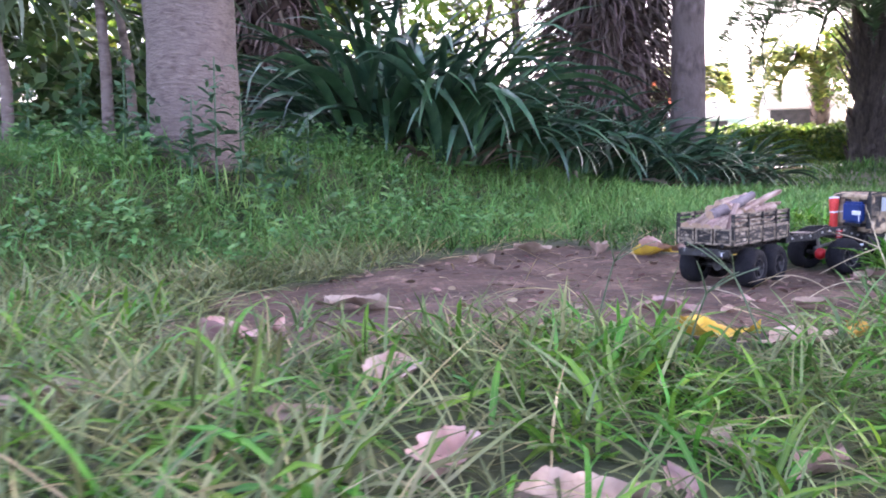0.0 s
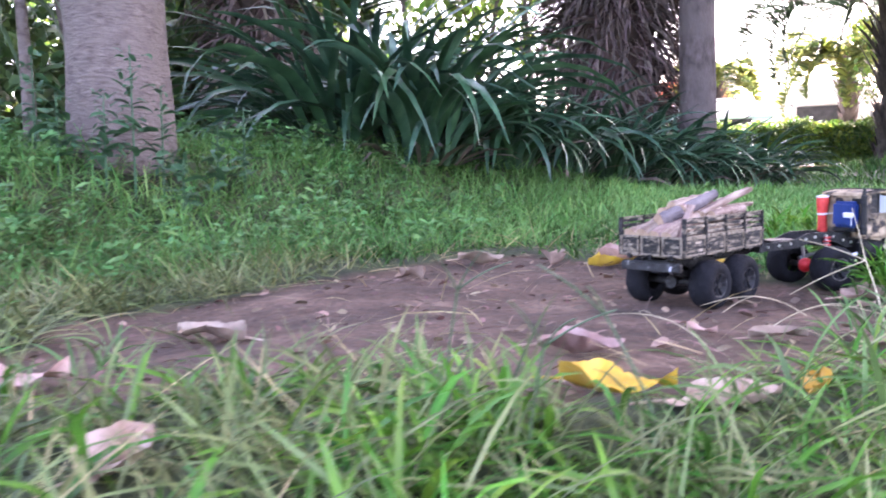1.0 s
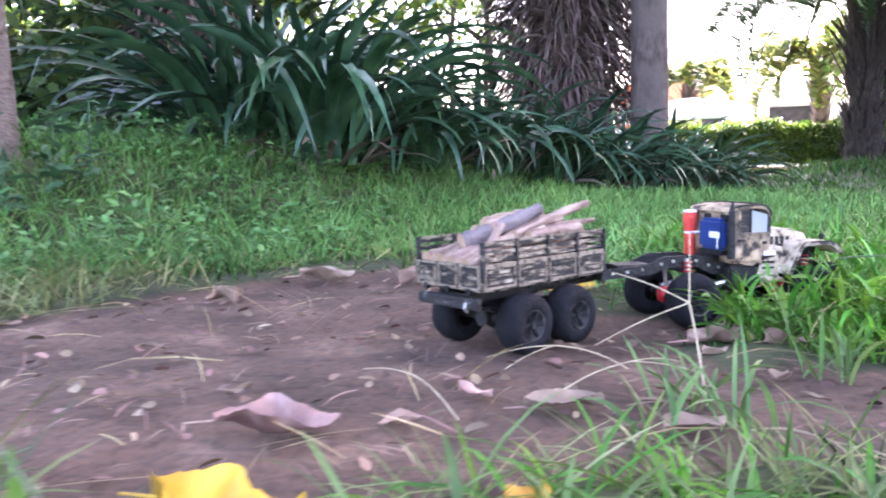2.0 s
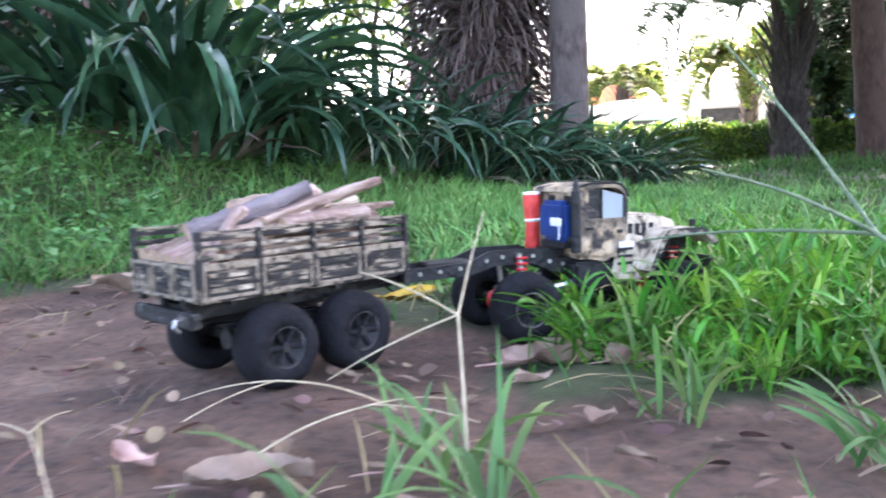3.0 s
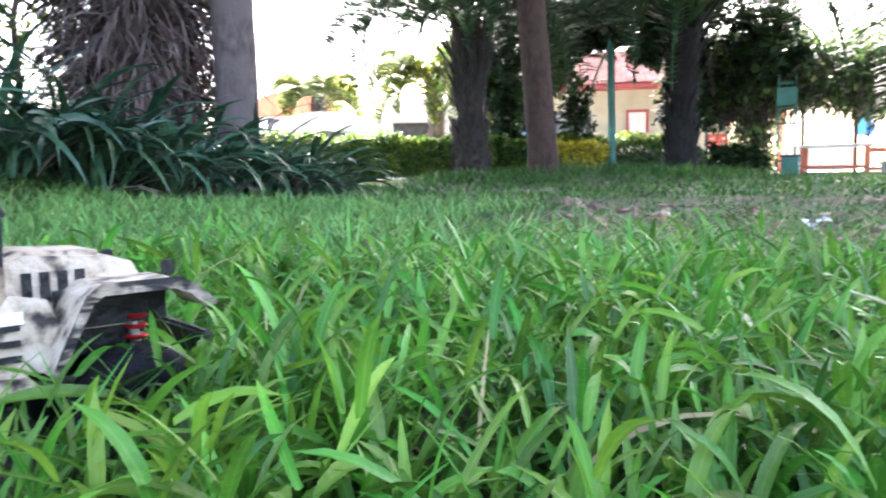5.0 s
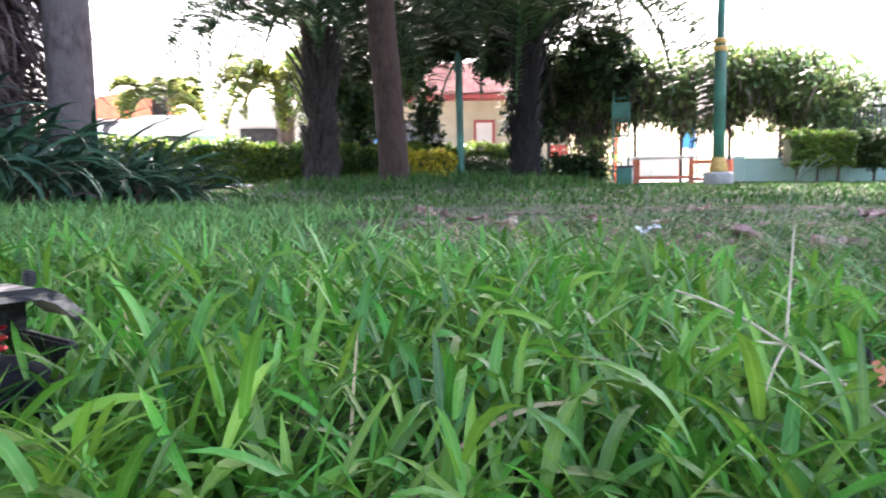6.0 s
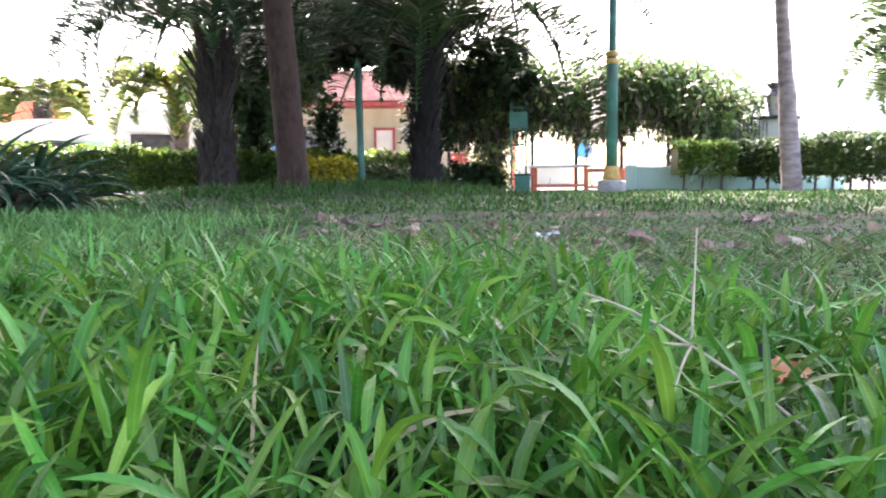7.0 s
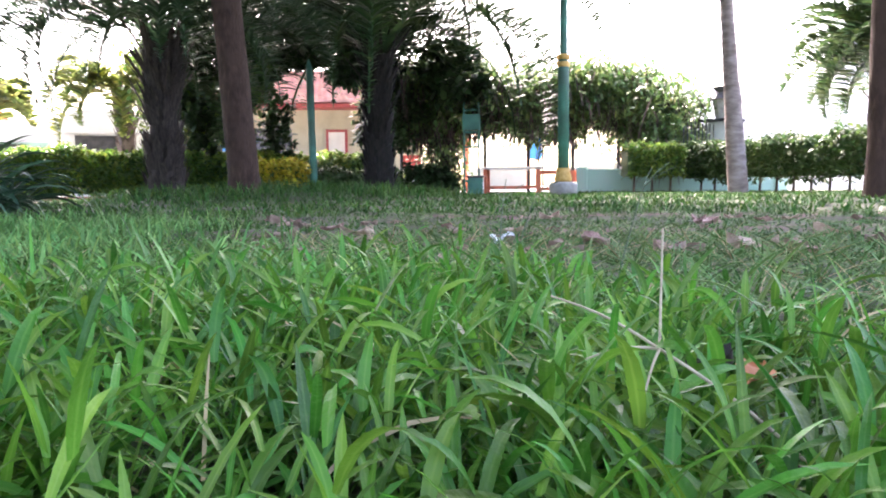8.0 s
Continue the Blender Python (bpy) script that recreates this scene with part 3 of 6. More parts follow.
    turf("matted_grass", "thin pale grass lying matted beside the lush patch", scatter(16000, 1.7, 3.8, 0.6, 3.6, r, mat, 0.05, 0.35), r, M["worn_grass"], (0.05, 0.13), (0.002, 0.0045), (0.1, 0.9), (0.2, 1.4), 4, 0.2)
    far = lambda x, y: (np.hypot(x - 1.4, y - 1.4) > 4.6) & (np.hypot(x - 1.4, y - 1.4) < 16)
    turf("far_lawn", "green lawn stretching to the hedges", scatter(80000, -5, 15, 2, 15.5, r, far, 0.12), r, M["shaded_grass_tone"], (0.03, 0.075), (0.008, 0.018), (0.5, 1.4), (0.3, 1.4), 2, 0.0)
    outer = lambda x, y: (np.hypot(x - 0.9, y - 1.6) > 1.3) & (np.hypot(x - 0.9, y - 1.6) + 2.0 * r.random(len(x)) < 9.0) & (y - 1.5 < 0.75 * (1.7 - x) + 0.6 + 0.5 * np.sin(2 * x))
    turf("outer_lawn", "short patchy lawn grass round the track", scatter(52000, -7, 8, -7, 7, r, outer, 0.12), r, M["shaded_grass_tone"], (0.03, 0.075), (0.005, 0.012), (0.3, 1.3), (0.3, 1.5), 2, 0.0)
    bank = lambda x, y: ((y - 2.2) - 0.9 * (x - 0.6) > 0.25) & (x < 1.6) & (np.hypot(x + 0.6, y - 3.2) + 0.35 * np.sin(3 * x + 2) * np.sin(2.6 * y) + 0.5 * r.random(len(x)) < 2.5)
    turf("bank_grass", "soft green grass covering the low bank", scatter(68000, -3.2, 1.6, 1.6, 5.0, r, bank, 0.05), r, M["meadow"], (0.05, 0.15), (0.0025, 0.005), (0.4, 1.4), (0.4, 1.8), 4, 0.0)
    mead = lambda x, y: (x > 1.25) & (x < 3.0) & (y > 2.15) & (y < 4.8) & (x - 1.9 < 0.36 * (y - 1.5) + 0.15 * np.sin(6 * y) - 0.9 * r.random(len(x)) ** 1.5) & ~under_toy(x, y)
    turf("meadow_grass", "bright green taller grass behind the track", scatter(24000, 1.2, 3.0, 2.1, 4.8, r, mead, 0.04), r, M["meadow"], (0.05, 0.115), (0.004, 0.007), (0.5, 1.4), (0.3, 1.6), 4, 0.3)


build_grass()


def build_weeds():
    """Broad-leaved weeds on the bank: stems with leaf whorls."""
    r = np.random.default_rng(21)
    x, y = -2.6 + 3.4 * r.random(1900), 1.7 + 2.6 * r.random(1900)
    s = (y - 2.2) - 0.9 * (x - 0.6)
    ok = (s > 0.15) & (s < 2.6) & ~bare(x, y) & (np.sin(3.3 * x + 1.7) * np.sin(4.1 * y) + 0.5 * r.random(1900) > -0.25) & (r.random(1900) > 0.9 * (x - 0.1))
    x, y = x[ok], y[ok]
    b, az, ln, lf = [], [], [], []
    for px, py in zip(x, y):
        h = 0.05 + 0.13 * r.random()
        z = float(ground_z(px, py))
        for k in range(int(4 + 5 * r.random())):
            f = 0.3 + 0.7 * r.random()
            for j in range(3):
                b.append((px + r.normal(0, 0.012), py + r.normal(0, 0.012), z + h * f))
                az.append(r.random() * 6.28)
                ln.append(0.011 + 0.027 * r.random() ** 1.6)
                lf.append(0.1 + 0.6 * r.random())
    b, az, ln, lf = np.array(b), np.array(az), np.array(ln), np.array(lf)
    V, F = strips(b, az, ln, ln * 0.42, lf, np.full(len(b), 0.9), r, 2)
    tagged(new("bank_weeds", quad_mesh("bank_weeds", V, F, M["weed"])), "small broad-leaved green weeds on the bank", "weeds", kind="stuff")


build_weeds()


# ---- trees ----
def trunk_geo(path, radii, seg=28, rough=0.02, rings=0.0, seed=1, step=0.06):
    """A trunk along a path of points, with uneven girth."""
    r = np.random.default_rng(seed)
    P_ = [Vector(p) for p in path]
    vs, fs, rows = [], [], 0
    for i in range(len(P_) - 1):
        n = max(1, int((P_[i + 1] - P_[i]).length / step))
        for k in range(n + (1 if i == len(P_) - 2 else 0)):
            t = k / n
            c = P_[i].lerp(P_[i + 1], t)
            rad = radii[i] + (radii[i + 1] - radii[i]) * t
            ring = 1 + rings * math.sin(c.z * 60 + 2 * math.sin(c.z * 9))
            for j in range(seg):
                a = 2 * math.pi * j / seg
                q = rad * ring * (1 + rough * (noise.noise((3 * math.cos(a) + seed * 7, 3 * math.sin(a), c.z * 2.2)) + 0.7 * noise.noise((9 * math.cos(a), 9 * math.sin(a) + seed, c.z * 6))))
                vs.append((c.x + q * math.cos(a), c.y + q * math.sin(a), c.z))
            rows += 1
    for i in range(rows - 1):
        for j in range(seg):
            k = (j + 1) % seg
            fs.append((i * seg + j, i * seg + k, (i + 1) * seg + k, (i + 1) * seg + j))
    return vs, fs


def crown_geo(c, rx, rz, n, size, r, clumps=60):
    cc = r.normal(0, 1, (clumps, 3))
    cc /= np.linalg.norm(cc, axis=1)[:, None]
    cc *= (r.random(clumps) ** 0.45)[:, None]
    cc = np.array(c) + cc * np.array([rx, rx, rz])
    p = cc[r.integers(0, clumps, n)] + r.normal(0, 1, (n, 3)) * np.array([rx, rx, rz]) * 0.13
    return leaf_cloud(p, size, r)


def broad_tree(x, y, z, lean, rad, height, crown, label, bark, seed, leaves=5200, base_flare=1.25, rings=0.0, leaf_size=0.30, leaf=None):
    """A tall tree: trunk, limbs and a high crown of many leaves."""
    r = np.random.default_rng(seed)
    t = thing("tree", Matrix.Identity(4), label, "tree")
    top = (x + lean[0] * height, y + lean[1] * height, z + height)
    path = [(x, y, z - 0.15), (x, y, z), (x + lean[0] * 0.3, y + lean[1] * 0.3, z + 0.3), (x + lean[0] * height * 0.5, y + lean[1] * height * 0.5, z + height * 0.5), top]
    part("trunk", trunk_geo(path, [rad * base_flare * 1.05, rad * base_flare, rad * 1.04, rad * 0.94, rad * 0.8], 28, 0.05, rings, seed), bark, t, smooth=True)
    cc = (top[0], top[1], top[2] + crown[1] * 0.5)
    for k in range(5):
        a = k * 1.257 + r.random()
        e = (cc[0] + crown[0] * 0.7 * math.cos(a), cc[1] + crown[0] * 0.7 * math.sin(a), cc[2] + crown[1] * (r.random() - 0.2) * 0.6)
        part("limb", rod((top[0], top[1], top[2] - 0.3), e, rad * 0.5, rad * 0.12, 8), bark, t)
    V, F = crown_geo(cc, crown[0], crown[1], leaves, leaf_size, r)
    c = new("crown", quad_mesh("crown", V, F, leaf or M["leaf"]))
    c.parent = t
    return t


def frond_geo(base, az, length, lift, bend, r, leaflets=36, leaf_len=0.45, leaf_w=0.035, droop=0.9):
    """One feather palm frond: an arching rib and two rows of hanging leaflets."""
    seg = 12
    pts, p, a = [], np.array(base, float), lift
    d = np.array([math.cos(az), math.sin(az), 0.0])
    for i in range(seg + 1):
        pts.append(p.copy())
        a = lift - bend * ((i + 1) / seg) ** 1.3
        p = p + (d * math.cos(a) + np.array([0, 0, 1]) * math.sin(a)) * length / seg
    pts = np.array(pts)
    side = np.array([-d[1], d[0], 0])
    rib_v, rib_f = [], []
    for i, q in enumerate(pts):
        w = 0.022 * (1 - 0.8 * i / seg) * (length / 2.2)
        rib_v += [q + side * w, q - side * w]
        if i:
            k = 2 * i
            rib_f.append((k - 2, k - 1, k + 1, k))
    t = np.repeat(np.linspace(0.14, 0.98, leaflets), 2)
    s = np.tile([1, -1], leaflets)
    f = t * seg
    i = np.minimum(f.astype(int), seg - 1)
    q = pts[i] + (pts[i + 1] - pts[i]) * (f - i)[:, None]
    ln = leaf_len * np.sin(np.pi * np.clip(0.18 + 0.78 * t, 0, 1)) * (0.8 + 0.4 * r.random(len(t)))
    laz = az + s * (1.15 - 0.55 * t) + r.normal(0, 0.12, len(t))
    lv, lf = strips(q, laz, ln, np.full(len(t), leaf_w), 0.25 + 0.3 * r.random(len(t)), droop * (0.7 + 0.6 * r.random(len(t))), r, 3)
    return join((np.array(rib_v), np.array(rib_f)), (lv, lf))


def palm(x, y, z, rad, neck, label, seed, fronds=22, length=2.6, lean=(0, 0), leaf=None, bark=None, stubs=True, skirt=0, low=-0.5, leaf_w=0.04, leaf_len=0.5, frond_bend=1.5):
    """A palm: trunk clad in old leaf bases, a crown of fronds, dead fronds hanging where it has them."""
    r = np.random.default_rng(seed)
    leaf, bark = leaf or M["palm_leaf"], bark or M["bark_dark"]
    t = thing("palm_tree", Matrix.Identity(4), label, "palm tree")
    top = (x + lean[0], y + lean[1], z + neck)
    path = [(x, y, z - 0.2), (x, y, z), (x + lean[0] * 0.5, y + lean[1] * 0.5, z + neck * 0.5), top]
    part("trunk", trunk_geo(path, [rad * 1.4, rad * 1.25, rad * 0.82, rad * 0.95 if stubs else rad * 0.8], 24, 0.12, 0.02, seed), bark, t, smooth=True)
    if stubs:
        n = int(260 * neck / 2)
        h = r.random(n)
        a = r.random(n) * 2 * np.pi
        rr = rad * (1.1 - 0.25 * h)
        b = np.stack([x + lean[0] * h + rr * np.cos(a), y + lean[1] * h + rr * np.sin(a), z + h * neck], -1)
        V, F = strips(b, a, 0.14 + 0.2 * r.random(n), 0.06 + 0.06 * r.random(n), np.full(n, 1.3), -0.1 + 0.7 * r.random(n), r, 3, 0.4)
        n2 = 70
        h2, a2 = 0.5 + 0.5 * r.random(n2), r.random(n2) * 2 * np.pi
        b2 = np.stack([x + lean[0] * h2 + rad * 0.85 * np.cos(a2), y + lean[1] * h2 + rad * 0.85 * np.sin(a2), z + h2 * neck], -1)
        V, F = join((V, F), strips(b2, a2, (0.35 + 0.5 * r.random(n2)) * neck / 2.2, 0.05 + 0.03 * r.random(n2), 1.36 - 0.5 * r.random(n2), -0.15 + 0.5 * r.random(n2), r, 3, 0.4))
        o = new("boot_cladding", quad_mesh("boot_cladding", V, F, M["dead_frond"] if skirt else bark))
        o.parent = t
    for k in range(fronds):
        az = k * 2.399 + r.normal(0, 0.2)
        lf = 1.35 - (1.35 - low) * (k / max(1, fronds - 1))
        V, F = frond_geo((top[0] + 0.6 * rad * math.cos(az), top[1] + 0.6 * rad * math.sin(az), top[2] + 0.05), az, length * (0.85 + 0.3 * r.random()), lf, frond_bend * (0.7 + 0.5 * r.random()), r, 62, leaf_len, leaf_w)
        o = new("frond", quad_mesh("frond", V, F, leaf))
        o.parent = t
    if skirt:
        h = r.random(skirt) ** 0.8
        a = r.random(skirt) * 2 * np.pi
        rr = rad * 0.95 + 0.12 * r.random(skirt)
        b = np.stack([x + rr * np.cos(a), y + rr * np.sin(a), z + 0.25 + h * neck], -1)
        V, F = strips(b, a + r.normal(0, 0.5, skirt), 0.22 + 0.36 * r.random(skirt), 0.008 + 0.018 * r.random(skirt), 0.2 - 0.9 * r.random(skirt), 0.8 + 0.9 * r.random(skirt), r, 4)
        o = new("dead_leaf_skirt", quad_mesh("dead_leaf_skirt", V, F, M["dead_frond"]))
        o.parent = t
    return t


# crowns of the tall trees are unseen, sized for the shade they cast
broad_tree(-0.31, 2.72, 0.27, (0.012, 0.0), 0.137, 5.2, (3.6, 1.7), "tall tree with smooth pinkish-grey ringed bark", M["bark_grey"], 3, 3600, 1.12, 0.007)
broad_tree(2.0, 6.27, 0.08, (-0.006, 0.0), 0.119, 5.8, (2.8, 1.8), "slim grey-barked tree beside a shaggy palm", M["bark_slim"], 4, 5200, 1.1, 0.006)
# this unseen crown is widened further to darken the lawn
broad_tree(5.69, 9.81, 0.05, (-0.062, 0.03), 0.165, 6.0, (7.0, 2.0), "leaning brown-barked tree on the lawn", M["bark_brown"], 5, 27000, 1.25)
broad_tree(10.07, 15.7, 0.0, (0.0, 0.0), 0.07, 3.7, (2.3, 1.7), "tree with leaves darkened for shade behind the palms", M["bark_dark"], 7, 22000, 1.2, 0.0, 0.19, M["shade_dark_leaf"])
broad_tree(10.05, 4.75, 0.0, (0.0, 0.0), 0.16, 6.0, (3.2, 1.8), "brown-barked tree near the clipped hedge", M["bark_brown"], 6, 5000, 1.2)
palm(1.47, 6.90, 0.10, 0.30, 2.6, "stout palm shrouded in hanging dead brown fronds", 31, 20, 2.6, skirt=5200, bark=M["dead_frond"], low=0.3)
palm(5.52, 11.74, 0.06, 0.20, 1.95, "dark rough-trunked palm with drooping fronds", 32, 34, 2.5, low=0.45, leaf_w=0.032, leaf_len=0.45, frond_bend=2.4)
palm(9.13, 12.05, 0.06, 0.20, 2.2, "dark palm with a heavy drooping crown", 33, 44, 4.2, low=0.40, leaf_w=0.036, leaf_len=0.6, frond_bend=2.2, leaf=M["shade_dark_leaf"], bark=M["bark_black"])
palm(12.44, 7.68, 0.0, 0.115, 5.2, "slender smooth grey palm trunk", 34, 12, 2.2, (-0.25, 0.3), M["palm_leaf"], M["bark_pale"], False)
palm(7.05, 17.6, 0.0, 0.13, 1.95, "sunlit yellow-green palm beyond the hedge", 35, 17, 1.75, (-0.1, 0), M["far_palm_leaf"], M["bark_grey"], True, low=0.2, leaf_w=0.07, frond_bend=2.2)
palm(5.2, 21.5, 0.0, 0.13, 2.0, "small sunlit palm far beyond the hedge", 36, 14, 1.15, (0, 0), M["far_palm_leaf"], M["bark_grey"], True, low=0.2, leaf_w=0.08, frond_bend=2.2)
palm(18.5, 8.0, 0.0, 0.16, 2.7, "green palm before a white building", 37, 40, 2.0, low=-0.3, leaf_w=0.06, leaf=M["leaf"])


# ---- strap-leaved plants ----
def strap_plant(x, y, z, n, length, width, seed, label="large clump of dark glossy strap-shaped leaves", upright=1.48):
    r = np.random.default_rng(seed)
    t = thing("strap_plant", Matrix.Translation((x, y, z)), label, "plant", "strap-leaved plants under the trees")
    a = r.random(n) * 2 * np.pi
    rr = 0.16 * np.sqrt(r.random(n))
    for k in range(n):
        V, F = strips(np.array([[rr[k] * math.cos(a[k]), rr[k] * math.sin(a[k]), 0.0]]), np.array([a[k] + r.normal(0, 0.35)]), np.array([length * (0.55 + 0.5 * r.random())]),
                      np.array([width * (0.7 + 0.5 * r.random())]), np.array([upright - 0.75 * r.random()]), np.array([1.1 + 1.5 * r.random()]), r, 9, 0.45, twist=0.35)
        o = new("leaf", quad_mesh("leaf", V, F, M["strap"]))
        o.parent = t
    n2 = n // 6
    for k in range(n2):
        a2 = r.random() * 2 * math.pi
        V, F = strips(np.array([[0.17 * math.cos(a2), 0.17 * math.sin(a2), 0.0]]), np.array([a2]), np.array([0.15 + 0.3 * r.random()]), np.array([width * 0.6]), np.array([0.9 - 0.8 * r.random()]), np.array([1.2]), r, 4, 0.3)
        o = new("withered_leaf", quad_mesh("withered_leaf", V, F, M["dead_frond"]))
        o.parent = t
    return t


for i, (x, y, n, ln) in enumerate([(0.10, 3.75, 90, 1.2), (0.42, 3.70, 95, 1.15), (0.02, 4.2, 80, 1.2), (0.72, 4.1, 75, 0.66), (0.40, 4.6, 60, 0.62),
                                   (1.0, 4.6, 75, 0.66), (1.25, 5.0, 75, 0.68), (1.5, 5.3, 75, 0.70), (1.75, 5.6, 75, 0.70), (2.0, 5.85, 70, 0.68), (2.25, 6.1, 60, 0.66), (2.45, 6.4, 50, 0.62), (1.1, 5.5, 50, 0.8)]):
    strap_plant(x, y, float(ground_z(x, y)) - 0.02, int(n * (1.5 if ln > 1 else 1.25)), ln * (0.86 if ln > 1 else 1.0), 0.040 if ln > 1 else 0.034, 50 + i)


def sapling(x, y, h, seed):
    """A single upright weed with whorls of narrow leaves."""
    r = np.random.default_rng(seed)
    z = float(ground_z(x, y))
    t = thing("sapling", Matrix.Identity(4), "slender green sapling with whorled leaves beside the trunk", "sapling")
    part("stem", rod((x, y, z - 0.02), (x + 0.01, y, z + h), 0.004, 0.002, 6), M["sapling"], t)
    for k in range(9):
        f = 0.2 + 0.8 * (k + r.random()) / 9
        n = int(3 + 4 * r.random())
        b = np.tile([[x + 0.01 * f, y, z + h * f]], (n, 1)) + r.normal(0, 0.012, (n, 3)) * np.array([1, 1, 0.5])
        ln = (0.03 + 0.045 * r.random(n)) * (1.15 - 0.5 * f)
        for m in range(n):
            V, F = strips(b[m:m + 1], r.random(1) * 6.28, ln[m:m + 1], ln[m:m + 1] * (0.26 + 0.16 * r.random(1)), 0.9 - 1.1 * r.random(1), 0.3 + 1.2 * r.random(1), r, 4, 0.3)
            o = new("leaf", quad_mesh("leaf", V, F, M["sapling"]))
            o.parent = t


sapling(-0.16, 2.50, 0.40, 131)
sapling(0.02, 2.62, 0.22, 132)
sapling(-0.55, 2.45, 0.25, 133)
for i, (x, y, h) in enumerate([(-0.22, 2.46, 0.26), (-0.10, 2.54, 0.30), (-0.34, 2.44, 0.22), (-0.02, 2.48, 0.18), (-0.44, 2.50, 0.30), (0.06, 2.72, 0.26), (-0.66, 2.36, 0.22)]):
    sapling(x, y, h, 160 + i)


def grass_tuft(x, y, n, length, width, seed, label="fresh green grass tuft at the edge of the track"):
    r = np.random.default_rng(seed)
    z = float(ground_z(x, y)) - 0.006
    t = thing("grass_tuft", Matrix.Translation((x, y, z)), label, "grass tuft", "grass tufts by the track")
    for k in range(n):
        V, F = strips(np.array([[0.012 * r.normal(), 0.012 * r.normal(), 0.0]]), np.array([r.random() * 6.28]), np.array([length * (0.5 + 0.6 * r.random())]),
                      np.array([width * (0.6 + 0.6 * r.random())]), np.array([0.5 + 0.9 * r.random()]), np.array([0.3 + 1.3 * r.random()]), r, 6, 0.35)
        o = new("blade", quad_mesh("blade", V, F, M["tuft_blade"]))
        o.parent = t
    return t


for i, (x, y, n, ln) in enumerate([(1.13, 1.165, 14, 0.13), (1.29, 1.13, 16, 0.14), (1.21, 1.175, 8, 0.10), (1.33, 1.505, 14, 0.09), (0.80, 1.22, 20, 0.10), (0.62, 1.20, 18, 0.10), (1.60, 1.50, 18, 0.10), (1.50, 1.60, 16, 0.09), (0.40, 1.35, 14, 0.08), (1.28, 1.40, 8, 0.10), (1.36, 1.43, 11, 0.11)]):
    grass_tuft(x, y, n, ln, 0.006, 140 + i)


def leaf_litter():
    """Scraps of leaf, straw and bark strewn over the soil."""
    r = np.random.default_rng(151)
    x, y = -0.3 + 2.2 * r.random(2600), 1.0 + 1.5 * r.random(2600)
    ok = bare(x, y) & ~under_toy(x, y)
    x, y = x[ok], y[ok]
    n = len(x)
    base = np.stack([x, y, ground_z(x, y) - 0.004 + 0.004 * r.random(n)], -1)
    kind = r.random(n)
    ln = np.where(kind < 0.5, 0.008 + 0.016 * r.random(n), 0.02 + 0.05 * r.random(n))
    wd = np.where(kind < 0.5, 0.004 + 0.009 * r.random(n), 0.0012 + 0.001 * r.random(n))
    V, F = strips(base, r.random(n) * 6.28, ln, wd, 0.05 + 0.35 * r.random(n), 0.2 + 0.5 * r.random(n), r, 3, 0.2)
    tagged(new("leaf_litter", quad_mesh("leaf_litter", V, F, M["litter"])), "scraps of dry leaf and straw on the soil", "litter", kind="stuff")


leaf_litter()


# ---- hedges, far planting ----
def hedge(name, pts, half, z0, z1, n, label, seed, mat, size=0.07, stems=0):
    """A clipped hedge along a line: leaves thick at the faces, woody stems inside."""
    r = np.random.default_rng(seed)
    t = thing(name, Matrix.Identity(4), label, "hedge")
    P_ = np.array(pts, float)
    seg = np.hypot(*(P_[1:] - P_[:-1]).T)
    tot = seg.sum()
    u = r.random(n) * tot
    i = np.minimum(np.searchsorted(np.cumsum(seg), u), len(seg) - 1)
    f = (u - np.concatenate([[0], np.cumsum(seg)])[i]) / seg[i]
    c = P_[i] + (P_[i + 1] - P_[i]) * f[:, None]
    d = (P_[i + 1] - P_[i]) / seg[i][:, None]
    nrm = np.stack([-d[:, 1], d[:, 0]], -1)
    face = r.integers(0, 5, n)
    off = np.where(face < 2, -half, np.where(face == 2, half, (r.random(n) - 0.5) * 2 * half)) + r.normal(0, 0.035, n)
    zz = np.where(face < 3, z0 + (z1 - z0) * r.random(n), z1 + r.normal(0, 0.03, n)) + 0.04 * np.sin(u * 3.7) + 0.03 * np.sin(u * 9.1)
    p = np.concatenate([c + nrm * off[:, None], zz[:, None]], 1)
    V, F = leaf_cloud(p, size, r)
    o = new("foliage", quad_mesh("foliage", V, F, mat))
    o.parent = t
    bm = bmesh.new()
    for k in range(len(P_) - 1):
        a, b_ = P_[k], P_[k + 1]
        L = float(np.hypot(*(b_ - a)))
        m = Matrix.Translation((*(a + b_) / 2, 0)) @ Matrix.Rotation(math.atan2(b_[1] - a[1], b_[0] - a[0]), 4, "Z")
        box(-L / 2, -half * 0.7, z0 + 0.05, L / 2, half * 0.7, z1 - 0.05, 0.0, bm, m)
    part("inner_growth", bm, M["leaf"], t)
    for k in range(stems):
        q = tot * (k + 0.5) / stems
        j = min(int(np.searchsorted(np.cumsum(seg), q)), len(seg) - 1)
        fr = (q - (np.cumsum(seg)[j] - seg[j])) / seg[j]
        c0 = P_[j] + (P_[j + 1] - P_[j]) * fr
        part("stem", rod((*c0, -0.03), (c0[0] + 0.03, c0[1], z0 + 0.15), 0.022, 0.016, 6), M["twig"], t)
    return t


